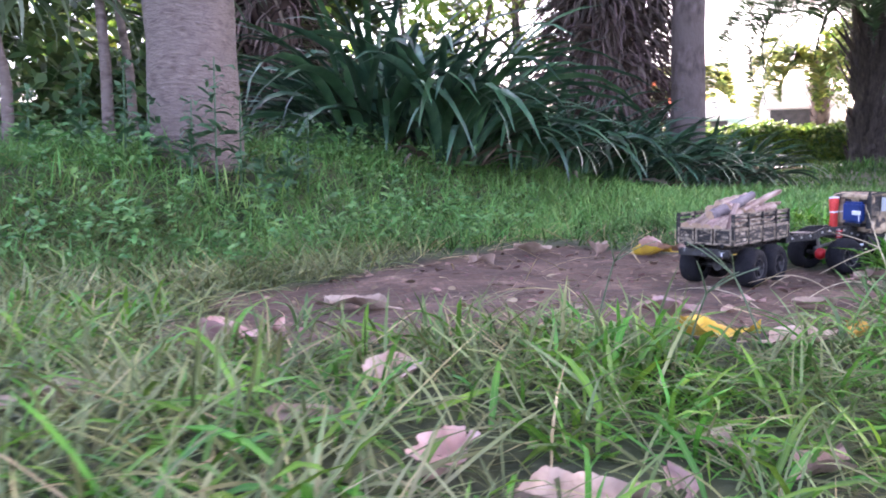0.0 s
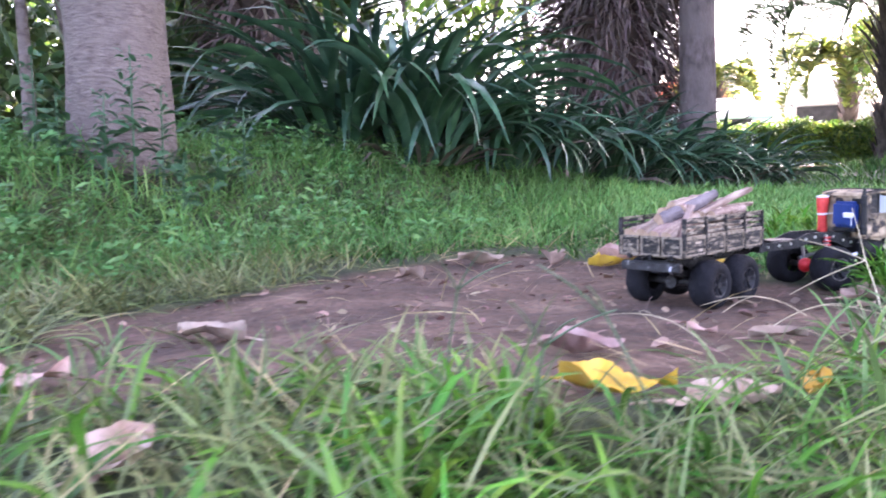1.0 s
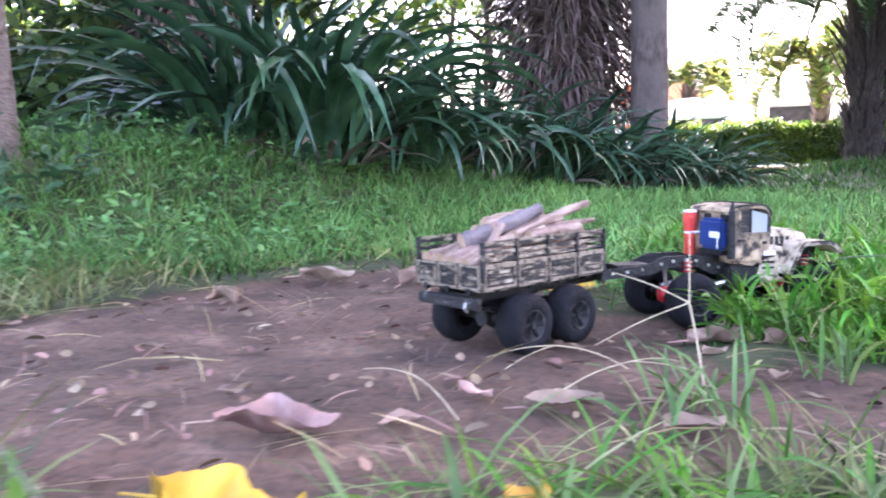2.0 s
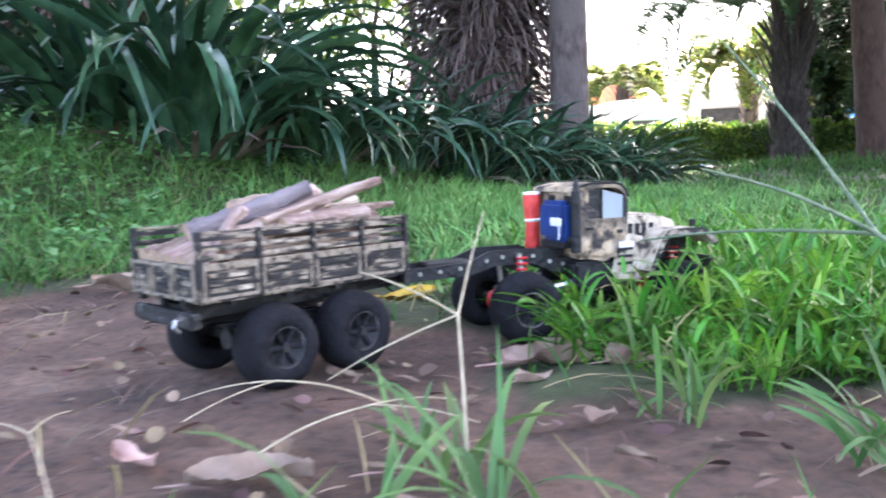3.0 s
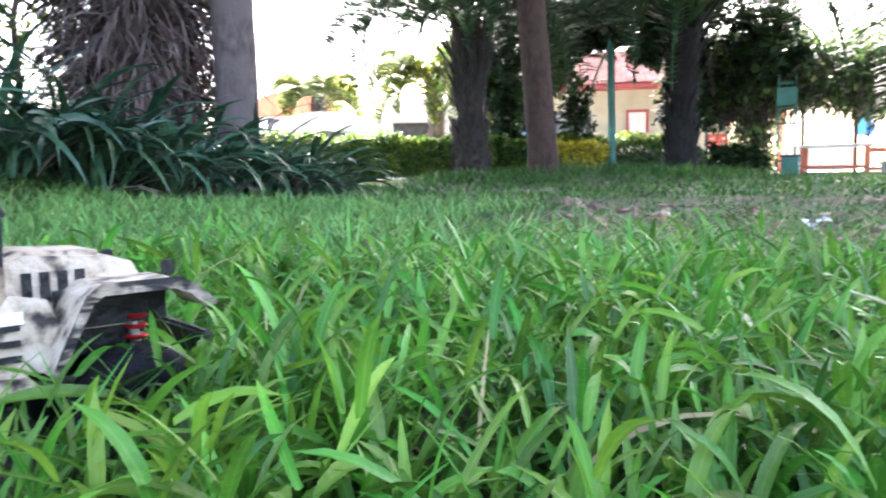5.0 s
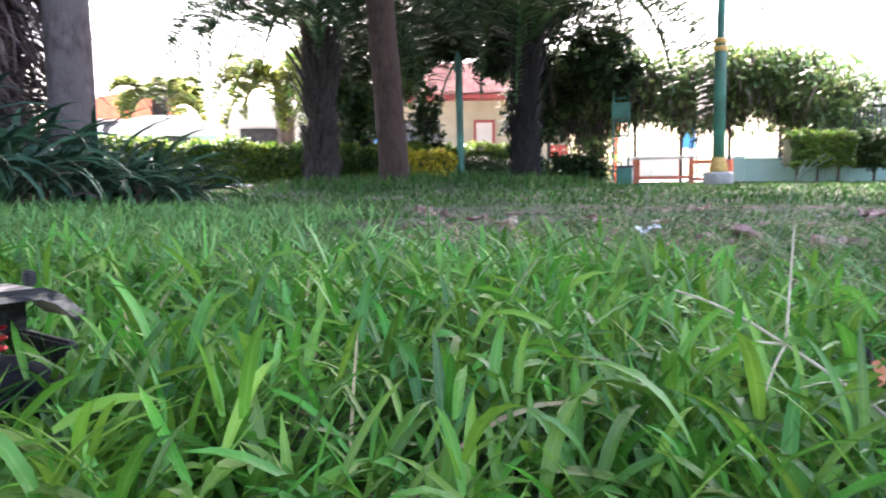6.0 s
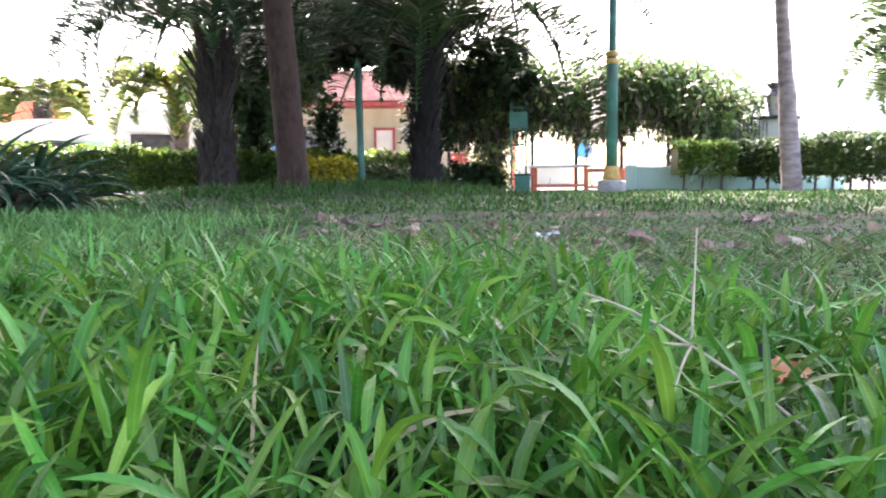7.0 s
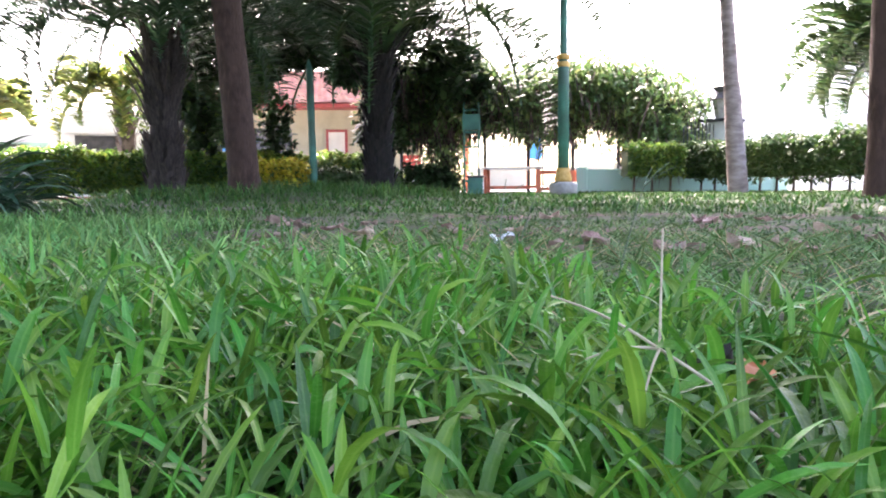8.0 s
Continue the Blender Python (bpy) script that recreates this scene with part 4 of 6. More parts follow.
hedge("hedge", [(3.0, 14.3), (4.4, 14.75), (7.3, 15.1), (10.8, 14.9)], 0.32, 0.05, 0.74, 19000, "clipped yellow-green hedge along the lawn edge", 61, M["hedge_leaf"], 0.075)
hedge("hedge", [(14.3, 9.6), (13.55, 7.6), (12.75, 5.8), (11.9, 3.2), (11.2, 0.5)], 0.3, 0.2, 0.80, 15000, "clipped dark green hedge on bare stems", 62, M["leaf"], 0.075, 26)
hedge("topiary_bush", [(13.0, 10.15), (13.75, 9.55)], 0.35, 0.25, 0.78, 2600, "small clipped flat-topped green bush", 63, M["hedge_leaf"], 0.07, 3)
hedge("yellow_bush", [(7.5, 13.7), (8.5, 13.2)], 0.3, 0.05, 0.55, 2300, "low bright yellow-leaved bush", 64, M["yellow_leaf"], 0.08)
hedge("low_shrub", [(8.5, 13.9), (10.4, 13.3)], 0.3, 0.0, 0.45, 2600, "low dark green shrubs behind the palm", 65, M["leaf"], 0.08)


def pergola():
    """A long vine-covered frame on posts."""
    r = np.random.default_rng(71)
    t = thing("vine_pergola", Matrix.Identity(4), "metal pergola buried in green and russet vines", "pergola")
    a, b_ = np.array([11.6, 15.0]), np.array([15.05, 10.3])
    d = b_ - a
    for k in range(7):
        p = a + d * (k + 0.2) / 6.6
        part("post", rod((*p, -0.05), (*p, 2.1), 0.035, 0.035, 8), M["dark_metal"], t)
    us = [0.0, 0.03, 0.18, 0.29, 0.40, 0.52, 0.57, 0.64, 0.73, 0.82, 0.91, 0.97, 1.0]
    tops = [2.6, 2.8, 2.75, 2.8, 2.45, 2.40, 2.25, 2.58, 2.62, 2.35, 1.95, 1.35, 0.9]
    lows = [1.35, 1.2, 1.15, 1.2, 1.4, 1.0, 1.1, 1.2, 1.45, 1.0, 0.8, 0.55, 0.4]
    c = []
    for k in range(560):
        u = r.random()
        p = a + d * u
        top, low = float(np.interp(u, us, tops)) - 0.22, float(np.interp(u, us, lows)) + 0.1
        z = top - (top - low) * r.random() ** 1.3
        dep = 0.55 * math.sqrt(max(0.05, (z - low) / max(0.1, top - low)))
        c.append((p[0] + r.normal(0, dep * 0.8), p[1] + r.normal(0, dep * 0.8), z))
    for k in range(26):                     # vines wrapped round one post
        p = a + d * 1.2 / 6.6
        c.append((p[0] + r.normal(0, 0.07), p[1] + r.normal(0, 0.07), 0.15 + 1.4 * r.random()))
    c = np.array(c)
    n = 64000
    p = c[r.integers(0, len(c), n)] + r.normal(0, 1, (n, 3)) * np.array([0.23, 0.23, 0.14])
    V, F = leaf_cloud(p, 0.105, r, 0.4)
    o = new("vines", quad_mesh("vines", V, F, M["vine_leaf"]))
    o.parent = t
    n = 5200
    along = (c[:, 0] - a[0]) / d[0]
    old = np.concatenate([np.flatnonzero(along < 0.32), np.arange(len(c))])
    q = c[old[r.integers(0, len(old), n)]] + r.normal(0, 1, (n, 3)) * np.array([0.15, 0.15, 0.1])
    V, F = strips(q, r.random(n) * 6.28, 0.3 + 0.5 * r.random(n), 0.015 + 0.03 * r.random(n), np.full(n, -0.9), np.full(n, 0.6), r, 3)
    o = new("dead_vine_tangle", quad_mesh("dead_vine_tangle", V, F, M["dead_frond"]))
    o.parent = t


pergola()


def foliage_mass(name, label, boxes, n, size, mat, seed):
    """Loose far woods: leaf clumps and bare stems."""
    r = np.random.default_rng(seed)
    geos = []
    for (x, y, z, rx, ry, rz) in boxes:
        k = 26
        cc = np.array([x, y, z]) + (r.random((k, 3)) - 0.5) * 2 * np.array([rx, ry, rz])
        m = n // len(boxes)
        p = cc[r.integers(0, k, m)] + r.normal(0, 1, (m, 3)) * np.array([rx, ry, rz]) * 0.16
        geos.append(leaf_cloud(p, size, r))
    V, F = join(*geos)
    return tagged(new(name, quad_mesh(name, V, F, mat)), label, "foliage", kind="stuff")


foliage_mass("background_shrubs", "shaded green shrubs behind the bank", [(-1.6, 6.2, 1.2, 1.5, 0.7, 1.0), (-3.4, 5.6, 1.2, 1.2, 0.8, 1.1), (-1.3, 6.8, 0.9, 0.8, 0.6, 0.8), (-2.6, 7.0, 0.7, 1.4, 0.8, 0.7), (-1.6, 7.6, 0.7, 1.0, 0.8, 0.7), (-4.2, 6.2, 0.8, 1.4, 1.0, 0.8), (-3.4, 4.6, 0.5, 0.8, 0.8, 0.5)], 25000, 0.13, M["leaf"], 81)
foliage_mass("background_trees", "sunlit trees far behind the bank", [(-5.5, 14, 3.2, 3.0, 1.5, 2.2), (-9, 11, 3.0, 3.0, 2.0, 2.6), (-4.0, 10.5, 2.6, 1.2, 1.0, 1.4)], 14000, 0.24, M["hedge_leaf"], 82)


def thin_tree(x, y, h, seed, label="thin bare-stemmed young tree", leafy=700):
    r = np.random.default_rng(seed)
    t = thing("young_tree", Matrix.Identity(4), label, "tree")
    z = float(ground_z(x, y))
    p = (x, y, z - 0.05)
    pts = [p]
    for k in range(6):
        p = (p[0] + r.normal(0, 0.05), p[1] + r.normal(0, 0.05), p[2] + h / 6)
        pts.append(p)
    part("trunk", trunk_geo(pts, [0.045 * (1 - 0.12 * k) for k in range(7)], 8, 0.05, 0, seed, 0.2), M["twig"], t, smooth=True)
    tips = []
    for k in range(9):
        b0 = pts[2 + k % 5]
        a = r.random() * 6.28
        e = (b0[0] + 0.6 * math.cos(a), b0[1] + 0.6 * math.sin(a), b0[2] + 0.35 + 0.3 * r.random())
        part("branch", rod(b0, e, 0.018, 0.006, 6), M["twig"], t)
        tips.append(e)
    if leafy:
        c = np.array(tips)
        q = c[r.integers(0, len(c), leafy)] + r.normal(0, 0.22, (leafy, 3))
        V, F = leaf_cloud(q, 0.11, r)
        o = new("crown", quad_mesh("crown", V, F, M["hedge_leaf"]))
        o.parent = t


for i, (x, y, h) in enumerate([(0.3, 9.5, 3.2), (0.75, 10.5, 3.4), (1.0, 9.8, 3.0), (-0.6, 9.0, 3.0), (-1.8, 8.5, 2.8), (7.2, 15.9, 2.6), (8.0, 16.2, 2.8)]):
    thin_tree(x, y, h, 90 + i)


# ---- lamp posts ----
def lamp_post(x, y, h, r0, label, banded, tilt=0.0):
    t = thing("lamp_post", pose(x, y, 0, 0, tilt, 0), label, "lamp post")
    if banded:
        part("base", lathe([(0.20, -0.05), (0.22, 0.16), (0.20, 0.20), (0.12, 0.21)], 20), M["concrete"], t, "grey concrete pot base", True)
        part("base_ring", lathe([(r0 * 1.5, 0.21), (r0 * 1.6, 0.25), (r0 * 1.25, 0.36), (r0 * 1.3, 0.42)], 18), M["gold"], t, "gold-painted ring", True)
        part("post", lathe([(r0 * 1.05, 0.42), (r0, 2.0), (r0 * 0.72, 2.15), (r0 * 0.7, h)], 18), M["green_post"], t, smooth=True)
        for z in (1.95, 2.06):
            part("band", lathe([(r0 * 1.08, z), (r0 * 1.2, z + 0.02), (r0 * 1.2, z + 0.06), (r0 * 1.08, z + 0.08)], 18), M["gold"], t, "gold band", True)
        part("arm", rod((0, 0, h - 0.05), (0.5, -0.5, h + 0.35), 0.03, 0.025), M["green_post"], t)
        part("lamp_head", lathe([(0.05, h + 0.25), (0.16, h + 0.3), (0.10, h + 0.42), (0.03, h + 0.46)], 14), M["dark_metal"], t)
    else:
        part("post", lathe([(r0 * 1.15, -0.05), (r0 * 1.1, 0.3), (r0, h * 0.75), (r0 * 0.95, h * 0.93)], 16), M["green_post"], t, smooth=True)
        part("cap", lathe([(r0 * 1.05, h * 0.93), (r0 * 0.9, h * 0.95), (r0 * 0.2, h)], 16), M["green_post"], t, smooth=True)


lamp_post(10.96, 9.75, 4.2, 0.085, "tall green lamp post with gold bands on a concrete base", True)
lamp_post(8.52, 13.05, 2.25, 0.055, "slightly leaning green post with a pointed cap", False, -1.5)


# ---- buildings and things past the lawn ----
def house():
    t = thing("house", pose(14.1, 22.05, 0, 0, 0, -33), "cream house with red-tiled hip roof", "house")
    part("wall", box(-3.0, 0, -0.1, 3.0, 4.0, 2.45), M["cream_wall"], t)
    part("eave", box(-3.4, -0.78, 2.43, 3.4, 4.4, 2.55, 0.02), M["red_paint"], t, "red-painted eave board")
    vs, fs = [], []
    rows, cols = 19, 38
    for j in range(rows):
        for i in range(cols):
            v = j / rows
            half = 3.45 * (1 - 0.55 * v)
            w = 2 * half / cols
            x0, x1 = -half + i * w, -half + (i + 0.985) * w
            y0, y1 = -0.83 + 2.73 * v, -0.83 + 2.73 * (v + 1.12 / rows)
            z0, z1 = 2.58 + 1.25 * v + 0.041, 2.58 + 1.25 * (v + 1.12 / rows)
            k = len(vs)
            xm = (x0 + x1) / 2
            vs += [(x0, y0, z0 - 0.02), (xm, y0, z0 + 0.008), (x1, y0, z0 - 0.02), (x1, y1, z1 - 0.02), (xm, y1, z1 + 0.008), (x0, y1, z1 - 0.02)]
            fs += [(k, k + 1, k + 4, k + 5), (k + 1, k + 2, k + 3, k + 4)]
    roof = part("roof", (vs, fs), M["roof_tile"], t, "overlapping weathered red roof tiles")
    part("roof_back", ([(-3.45, 4.45, 2.56), (3.45, 4.45, 2.56), (1.5, 1.95, 3.84), (-1.5, 1.95, 3.84), (-3.45, -0.83, 2.56), (3.45, -0.83, 2.56)],
                       [(0, 1, 2, 3), (4, 0, 3), (1, 5, 2), (4, 3, 2, 5), (0, 4, 5, 1)]), M["roof_tile"], t)
    d = part("door", box(0.27, -0.04, 0, 0.75, 0.0, 1.78, 0.005), M["pale_door"], t, "narrow pale door leaf")
    for q in ((0.20, 0.27), (0.75, 0.83)):
        part("frame", box(q[0], -0.07, 0, q[1], 0.01, 1.86), M["red_paint"], t, "red door frame")
    part("frame", box(0.272, -0.065, 1.78, 0.748, 0.01, 1.855), M["red_paint"], t, "red door frame")
    w = part("window", box(-1.9, -0.03, 0.9, -0.8, 0.01, 1.9), M["dark_metal"], t, "dark window panes")
    part("sill", box(-2.0, -0.12, 0.82, -0.7, 0.02, 0.9), M["white_wall"], w)


house()


def wall_run(name, label, a, b_, z0, z1, th, mat, cap=0.03):
    m = Matrix.Translation(((a[0] + b_[0]) / 2, (a[1] + b_[1]) / 2, 0)) @ Matrix.Rotation(math.atan2(b_[1] - a[1], b_[0] - a[0]), 4, "Z")
    L = math.hypot(b_[0] - a[0], b_[1] - a[1])
    t = thing(name, m, label, "wall", kind="structure")
    part("body", box(-L / 2, -th / 2, z0 - 0.1, L / 2, th / 2, z1 - cap, 0.004), mat, t)
    part("coping", box(-L / 2 - 0.02, -th / 2 - 0.03, z1 - cap, L / 2 + 0.02, th / 2 + 0.03, z1, 0.005), mat, t)
    n = max(2, int(L / 2.0))
    for k in range(n + 1):
        x = -L / 2 + L * k / n
        part("pier", box(x - 0.1, -th / 2 - 0.05, z0 - 0.1, x + 0.1, th / 2 + 0.05, z1 + 0.04, 0.006), mat, t)
    return t


wall_run("wall_park", "low white rendered park wall in sun", (15.4, 13.1), (17.2, 10.6), 0, 0.62, 0.15, M["white_wall"])
wall_run("wall_mint", "low mint-green painted wall in sun", (13.6, 11.6), (15.5, 8.6), 0, 0.45, 0.12, M["green_wall"])
wall_run("wall_east", "long white sunlit boundary wall", (17.4, 11.0), (16.0, 2.0), 0, 0.9, 0.15, M["white_wall"])
wall_run("wall_north", "white sunlit boundary wall beyond the hedge", (-2, 24.0), (13, 25.5), 0, 1.1, 0.15, M["white_wall"])


def kiosk(x, y, rz, w, d, h, label, body, roof, stripe):
    t = thing("kiosk", pose(x, y, 0, 0, 0, rz), label, "kiosk")
    part("body", box(-w / 2, -d / 2, 0, w / 2, d / 2, h * 0.78, 0.01), body, t)
    vs, fs = [], []
    seg = 10
    for i in range(seg + 1):
        a = math.pi * i / seg
        for yy in (-d * 0.6, d * 0.6):
            vs.append((-w * 0.56 * math.cos(a), yy, h * 0.78 + h * 0.3 * math.sin(a)))
    for i in range(seg):
        fs.append((2 * i, 2 * i + 1, 2 * i + 3, 2 * i + 2))
    fs += [tuple(range(0, 2 * seg + 2, 2)), tuple(range(1, 2 * seg + 2, 2))[::-1]]
    part("canopy", (vs, fs), roof, t, "rounded pale canopy")
    part("counter", box(-w / 2 - 0.03, -d / 2 - 0.05, h * 0.42, w / 2 + 0.03, -d / 2 + 0.02, h * 0.52, 0.01), stripe, t)
    part("opening", box(-w * 0.3, -d / 2 - 0.02, h * 0.53, w * 0.3, -d / 2 + 0.01, h * 0.75), M["dark_metal"], t, "dark serving hatch")


kiosk(7.3, 20.0, -15, 1.9, 1.2, 1.75, "white kiosk with rounded canopy in the sun", M["white_wall"], M["white_wall"], M["blue_paint"])
kiosk(5.2, 20.8, -8, 2.2, 1.2, 1.5, "pale green kiosk with dark hatch", M["green_wall"], M["white_wall"], M["orange_paint"])
kiosk(5.4, 27.0, -8, 2.6, 1.4, 2.5, "kiosk with an orange-red sign band", M["white_wall"], M["orange_paint"], M["orange_paint"])
kiosk(9.3, 19.5, -20, 1.6, 1.2, 1.5, "small kiosk with coloured panels", M["blue_paint"], M["white_wall"], M["red_paint"])


def litter_bin(x, y):
    t = thing("litter_bin", pose(x, y, 0, 0, 0, 40), "green litter bin on the lawn edge", "bin")
    part("body", box(-0.13, -0.13, 0.0, 0.13, 0.13, 0.30, 0.01), M["green_post"], t)
    part("rim", box(-0.15, -0.15, 0.30, 0.15, 0.15, 0.335, 0.008), M["dark_metal"], t)
    part("emblem", box(-0.06, -0.134, 0.1, 0.06, -0.13, 0.22), M["white_wall"], t, "pale round emblem panel")


litter_bin(11.05, 11.85)


def garden_table(x, y, rz):
    t = thing("garden_table", pose(x, y, 0, 0, 0, rz), "red-framed table with a pale top", "table")
    part("tabletop", box(-0.55, -0.3, 0.46, 0.55, 0.3, 0.5, 0.005), M["white_wall"], t)
    for sx in (-0.48, 0.48):
        for sy in (-0.25, 0.25):
            part("leg", box(sx - 0.03, sy - 0.03, 0, sx + 0.03, sy + 0.03, 0.46), M["orange_paint"], t)
    for sy in (-0.25, 0.25):
        part("rail", box(-0.48, sy - 0.02, 0.1, 0.48, sy + 0.02, 0.15), M["orange_paint"], t)


garden_table(12.2, 12.1, -50)


def crate_frame(x, y, rz):
    t = thing("wooden_stand", pose(x, y, 0, 0, 0, rz), "open orange-red wooden stand", "stand")
    for sx in (-0.3, 0.3):
        for sy in (-0.2, 0.2):
            part("leg", box(sx - 0.03, sy - 0.03, 0, sx + 0.03, sy + 0.03, 0.42), M["orange_paint"], t)
    for z in (0.06, 0.36):
        for sy in (-0.2, 0.2):
            part("rail", box(-0.3, sy - 0.025, z, 0.3, sy + 0.025, z + 0.06), M["orange_paint"], t)


crate_frame(12.55, 11.35, -45)


def lantern_pillar(x, y):
    t = thing("lantern_pillar", pose(x, y, 0), "white gate pillar with a dark lantern", "pillar")
    part("pillar", box(-0.2, -0.2, 0, 0.2, 0.2, 1.3, 0.015), M["white_wall"], t)
    part("ledge", box(-0.3, -0.3, 1.3, 0.3, 0.3, 1.35, 0.01), M["dark_metal"], t)
    part("lamp_glass", lathe([(0.13, 1.36), (0.19, 1.72), (0.13, 1.74)], 8), M["concrete"], t, "grey lantern glass")
    part("lamp_roof", lathe([(0.27, 1.72), (0.24, 1.76), (0.12, 1.86), (0.2, 1.95), (0.05, 1.97)], 8), M["dark_metal"], t)
    for k in range(9):
        part("railing_bar", rod((-0.3 - 0.12 * k, 0.0, 0.3), (-0.3 - 0.12 * k, 0.0, 1.25), 0.012, 0.012, 6), M["dark_metal"], t)


lantern_pillar(15.33, 9.68)


M["pale_glass"] = material("pale_window", [(0.3, (0.45, 0.46, 0.47)), (0.7, (0.58, 0.59, 0.60))], 3, 3, 0.2, 0.0)


def white_building():
    t = thing("white_building", pose(27.0, 9.6, 0, 0, 0, -68), "white two-storey building in bright sun", "building")
    part("wall", box(-7, 0, 0, 7, 6, 2.9, 0.02), M["white_wall"], t)
    part("parapet", box(-7.2, -0.2, 2.9, 7.2, 6.2, 3.15, 0.02), M["white_wall"], t)
    part("upper_storey", box(-3, 1, 3.15, 5, 5, 4.6, 0.02), M["white_wall"], t)
    for k in range(5):
        x = -5.6 + 2.6 * k
        w = part("window", box(x, -0.04, 1.5, x + 0.9, 0.02, 2.15), M["pale_glass"], t, "pale barred window")
        for j in range(5):
            part("bar", box(x + 0.08 + 0.18 * j, -0.08, 1.5, x + 0.10 + 0.18 * j, -0.045, 2.15), M["concrete"], w)


white_building()


def banner(x, y, z0, z1, w, mat, label):
    t = thing("banner", pose(x, y, 0, 0, 0, -50), label, "banner")
    part("cloth", box(-w / 2, -0.01, z0, w / 2, 0.01, z1, 0.002), mat, t)
    part("pole", rod((w / 2 + 0.03, 0, 0), (w / 2 + 0.03, 0, z1 + 0.1), 0.02, 0.02, 8), M["dark_metal"], t)


banner(16.1, 15.2, 0.8, 2.0, 0.3, M["blue_paint"], "tall blue cloth banner")
banner(13.3, 16.6, 0.5, 0.9, 0.5, M["red_paint"], "low red and blue panel")

# kerb and path beyond the lawn
kb = thing("kerb", Matrix.Identity(4), "low brick kerb at the lawn edge", "kerb", kind="structure")
for i in range(26):
    x = 3.0 + 0.31 * i
    part("brick", box(x, 13.75 + 0.02 * i, -0.05, x + 0.295, 13.95 + 0.02 * i, 0.06, 0.012), M["kerb"], kb)
pv = part("path", ([(2, 15.6, 0.03), (11, 15.9, 0.03), (15.5, 10.5, 0.03), (14.2, 4, 0.03), (13, -4, 0.03), (60, -4, 0.03), (60, 60, 0.03), (-10, 60, 0.03), (-10, 18, 0.03)],
                   [(0, 1, 2, 3, 4, 5, 6, 7, 8)]), M["paving"])
tagged(pv, "pale sunlit paving beyond the hedges", "pavement", kind="structure")


# ---- planting at the left of the bank ----
def hanging_leaf_plant(x, y, h, seed):
    """A tall stemmed plant whose long pale leaves hang from above."""
    r = np.random.default_rng(seed)
    z = float(ground_z(x, y))
    t = thing("stemmed_plant", Matrix.Identity(4), "thin-stemmed plant with long hanging pale green leaves", "plant")
    top = (x + r.normal(0, 0.05), y + r.normal(0, 0.05), z + h)
    part("stem", trunk_geo([(x, y, z - 0.05), ((x + top[0]) / 2 + 0.02, y, z + h / 2), top], [0.022, 0.018, 0.015], 10, 0.06, 0, seed), M["bark_grey"], t, smooth=True)
    n = 22
    a = r.random(n) * 6.28
    b = np.tile(np.array(top), (n, 1))
    V, F = strips(b, a, 0.55 + 0.3 * r.random(n), np.full(n, 0.032), 0.9 - 0.7 * r.random(n), 1.6 + 0.9 * r.random(n), r, 8, 0.3)
    o = new("foliage", quad_mesh("foliage", V, F, M["pale_strap"]))
    o.parent = t


M["pale_strap"] = material("pale_strap_leaf", [(0.3, (0.06, 0.11, 0.06)), (0.7, (0.16, 0.23, 0.14))], 10, 4, 0.4, 0.1, translucent=0.2, island=0.3)
for i, (x, y, h) in enumerate([(-0.62, 2.75, 0.62), (-0.95, 2.70, 0.55), (-1.15, 2.9, 0.66), (-0.80, 3.3, 0.75), (-1.5, 3.2, 0.7)]):
    hanging_leaf_plant(x, y, h, 120 + i)
palm(-1.0, 5.9, 0.15, 0.16, 1.5, "short palm with brown dead fronds behind the bank", 38, 12, 1.3, skirt=900, bark=M["dead_frond"], low=0.2)
foliage_mass("high_foliage", "bright yellow-green leaves of trees high behind the plants", [(-1.2, 12.5, 3.3, 1.6, 1.2, 0.8), (0.6, 13, 3.7, 1.4, 1.2, 0.7), (2.0, 12.5, 3.6, 1.0, 1.0, 0.7)], 3600, 0.2, M["hedge_leaf"], 83)
foliage_mass("shade_foliage", "tree leaves darkened for shade behind the palms", [(9.2, 14.0, 3.2, 0.9, 0.7, 0.8), (10.3, 13.9, 3.4, 0.8, 0.7, 0.8), (9.4, 13.1, 3.6, 1.0, 0.7, 0.6), (11.6, 13.0, 2.3, 0.5, 0.5, 0.6), (11.0, 14.2, 1.6, 0.5, 0.5, 0.7), (8.85, 14.59, 3.04, 0.65, 0.5, 0.5), (8.06, 14.45, 3.02, 0.6, 0.5, 0.55), (9.42, 14.26, 3.26, 0.6, 0.5, 0.45), (8.62, 15.28, 2.29, 0.35, 0.35, 0.4), (8.92, 14.54, 2.62, 0.5, 0.4, 0.22), (9.37, 14.28, 2.66, 0.5, 0.4, 0.2), (9.6, 13.6, 2.4, 0.3, 0.3, 0.35), (10.48, 14.15, 2.5, 0.45, 0.4, 0.3), (6.8, 13.9, 2.3, 0.5, 0.4, 0.4), (7.5, 15.2, 1.6, 0.35, 0.3, 0.4)], 27000, 0.17, M["shade_dark_leaf"], 84)


foliage_mass("lit_foliage", "loose green leaves between the trunks", [(7.9, 13.9, 2.2, 0.5, 0.5, 0.7), (7.6, 15.6, 1.9, 0.6, 0.5, 0.6), (7.9, 14.6, 1.6, 0.45, 0.4, 0.6)], 1900, 0.16, M["leaf"], 87)


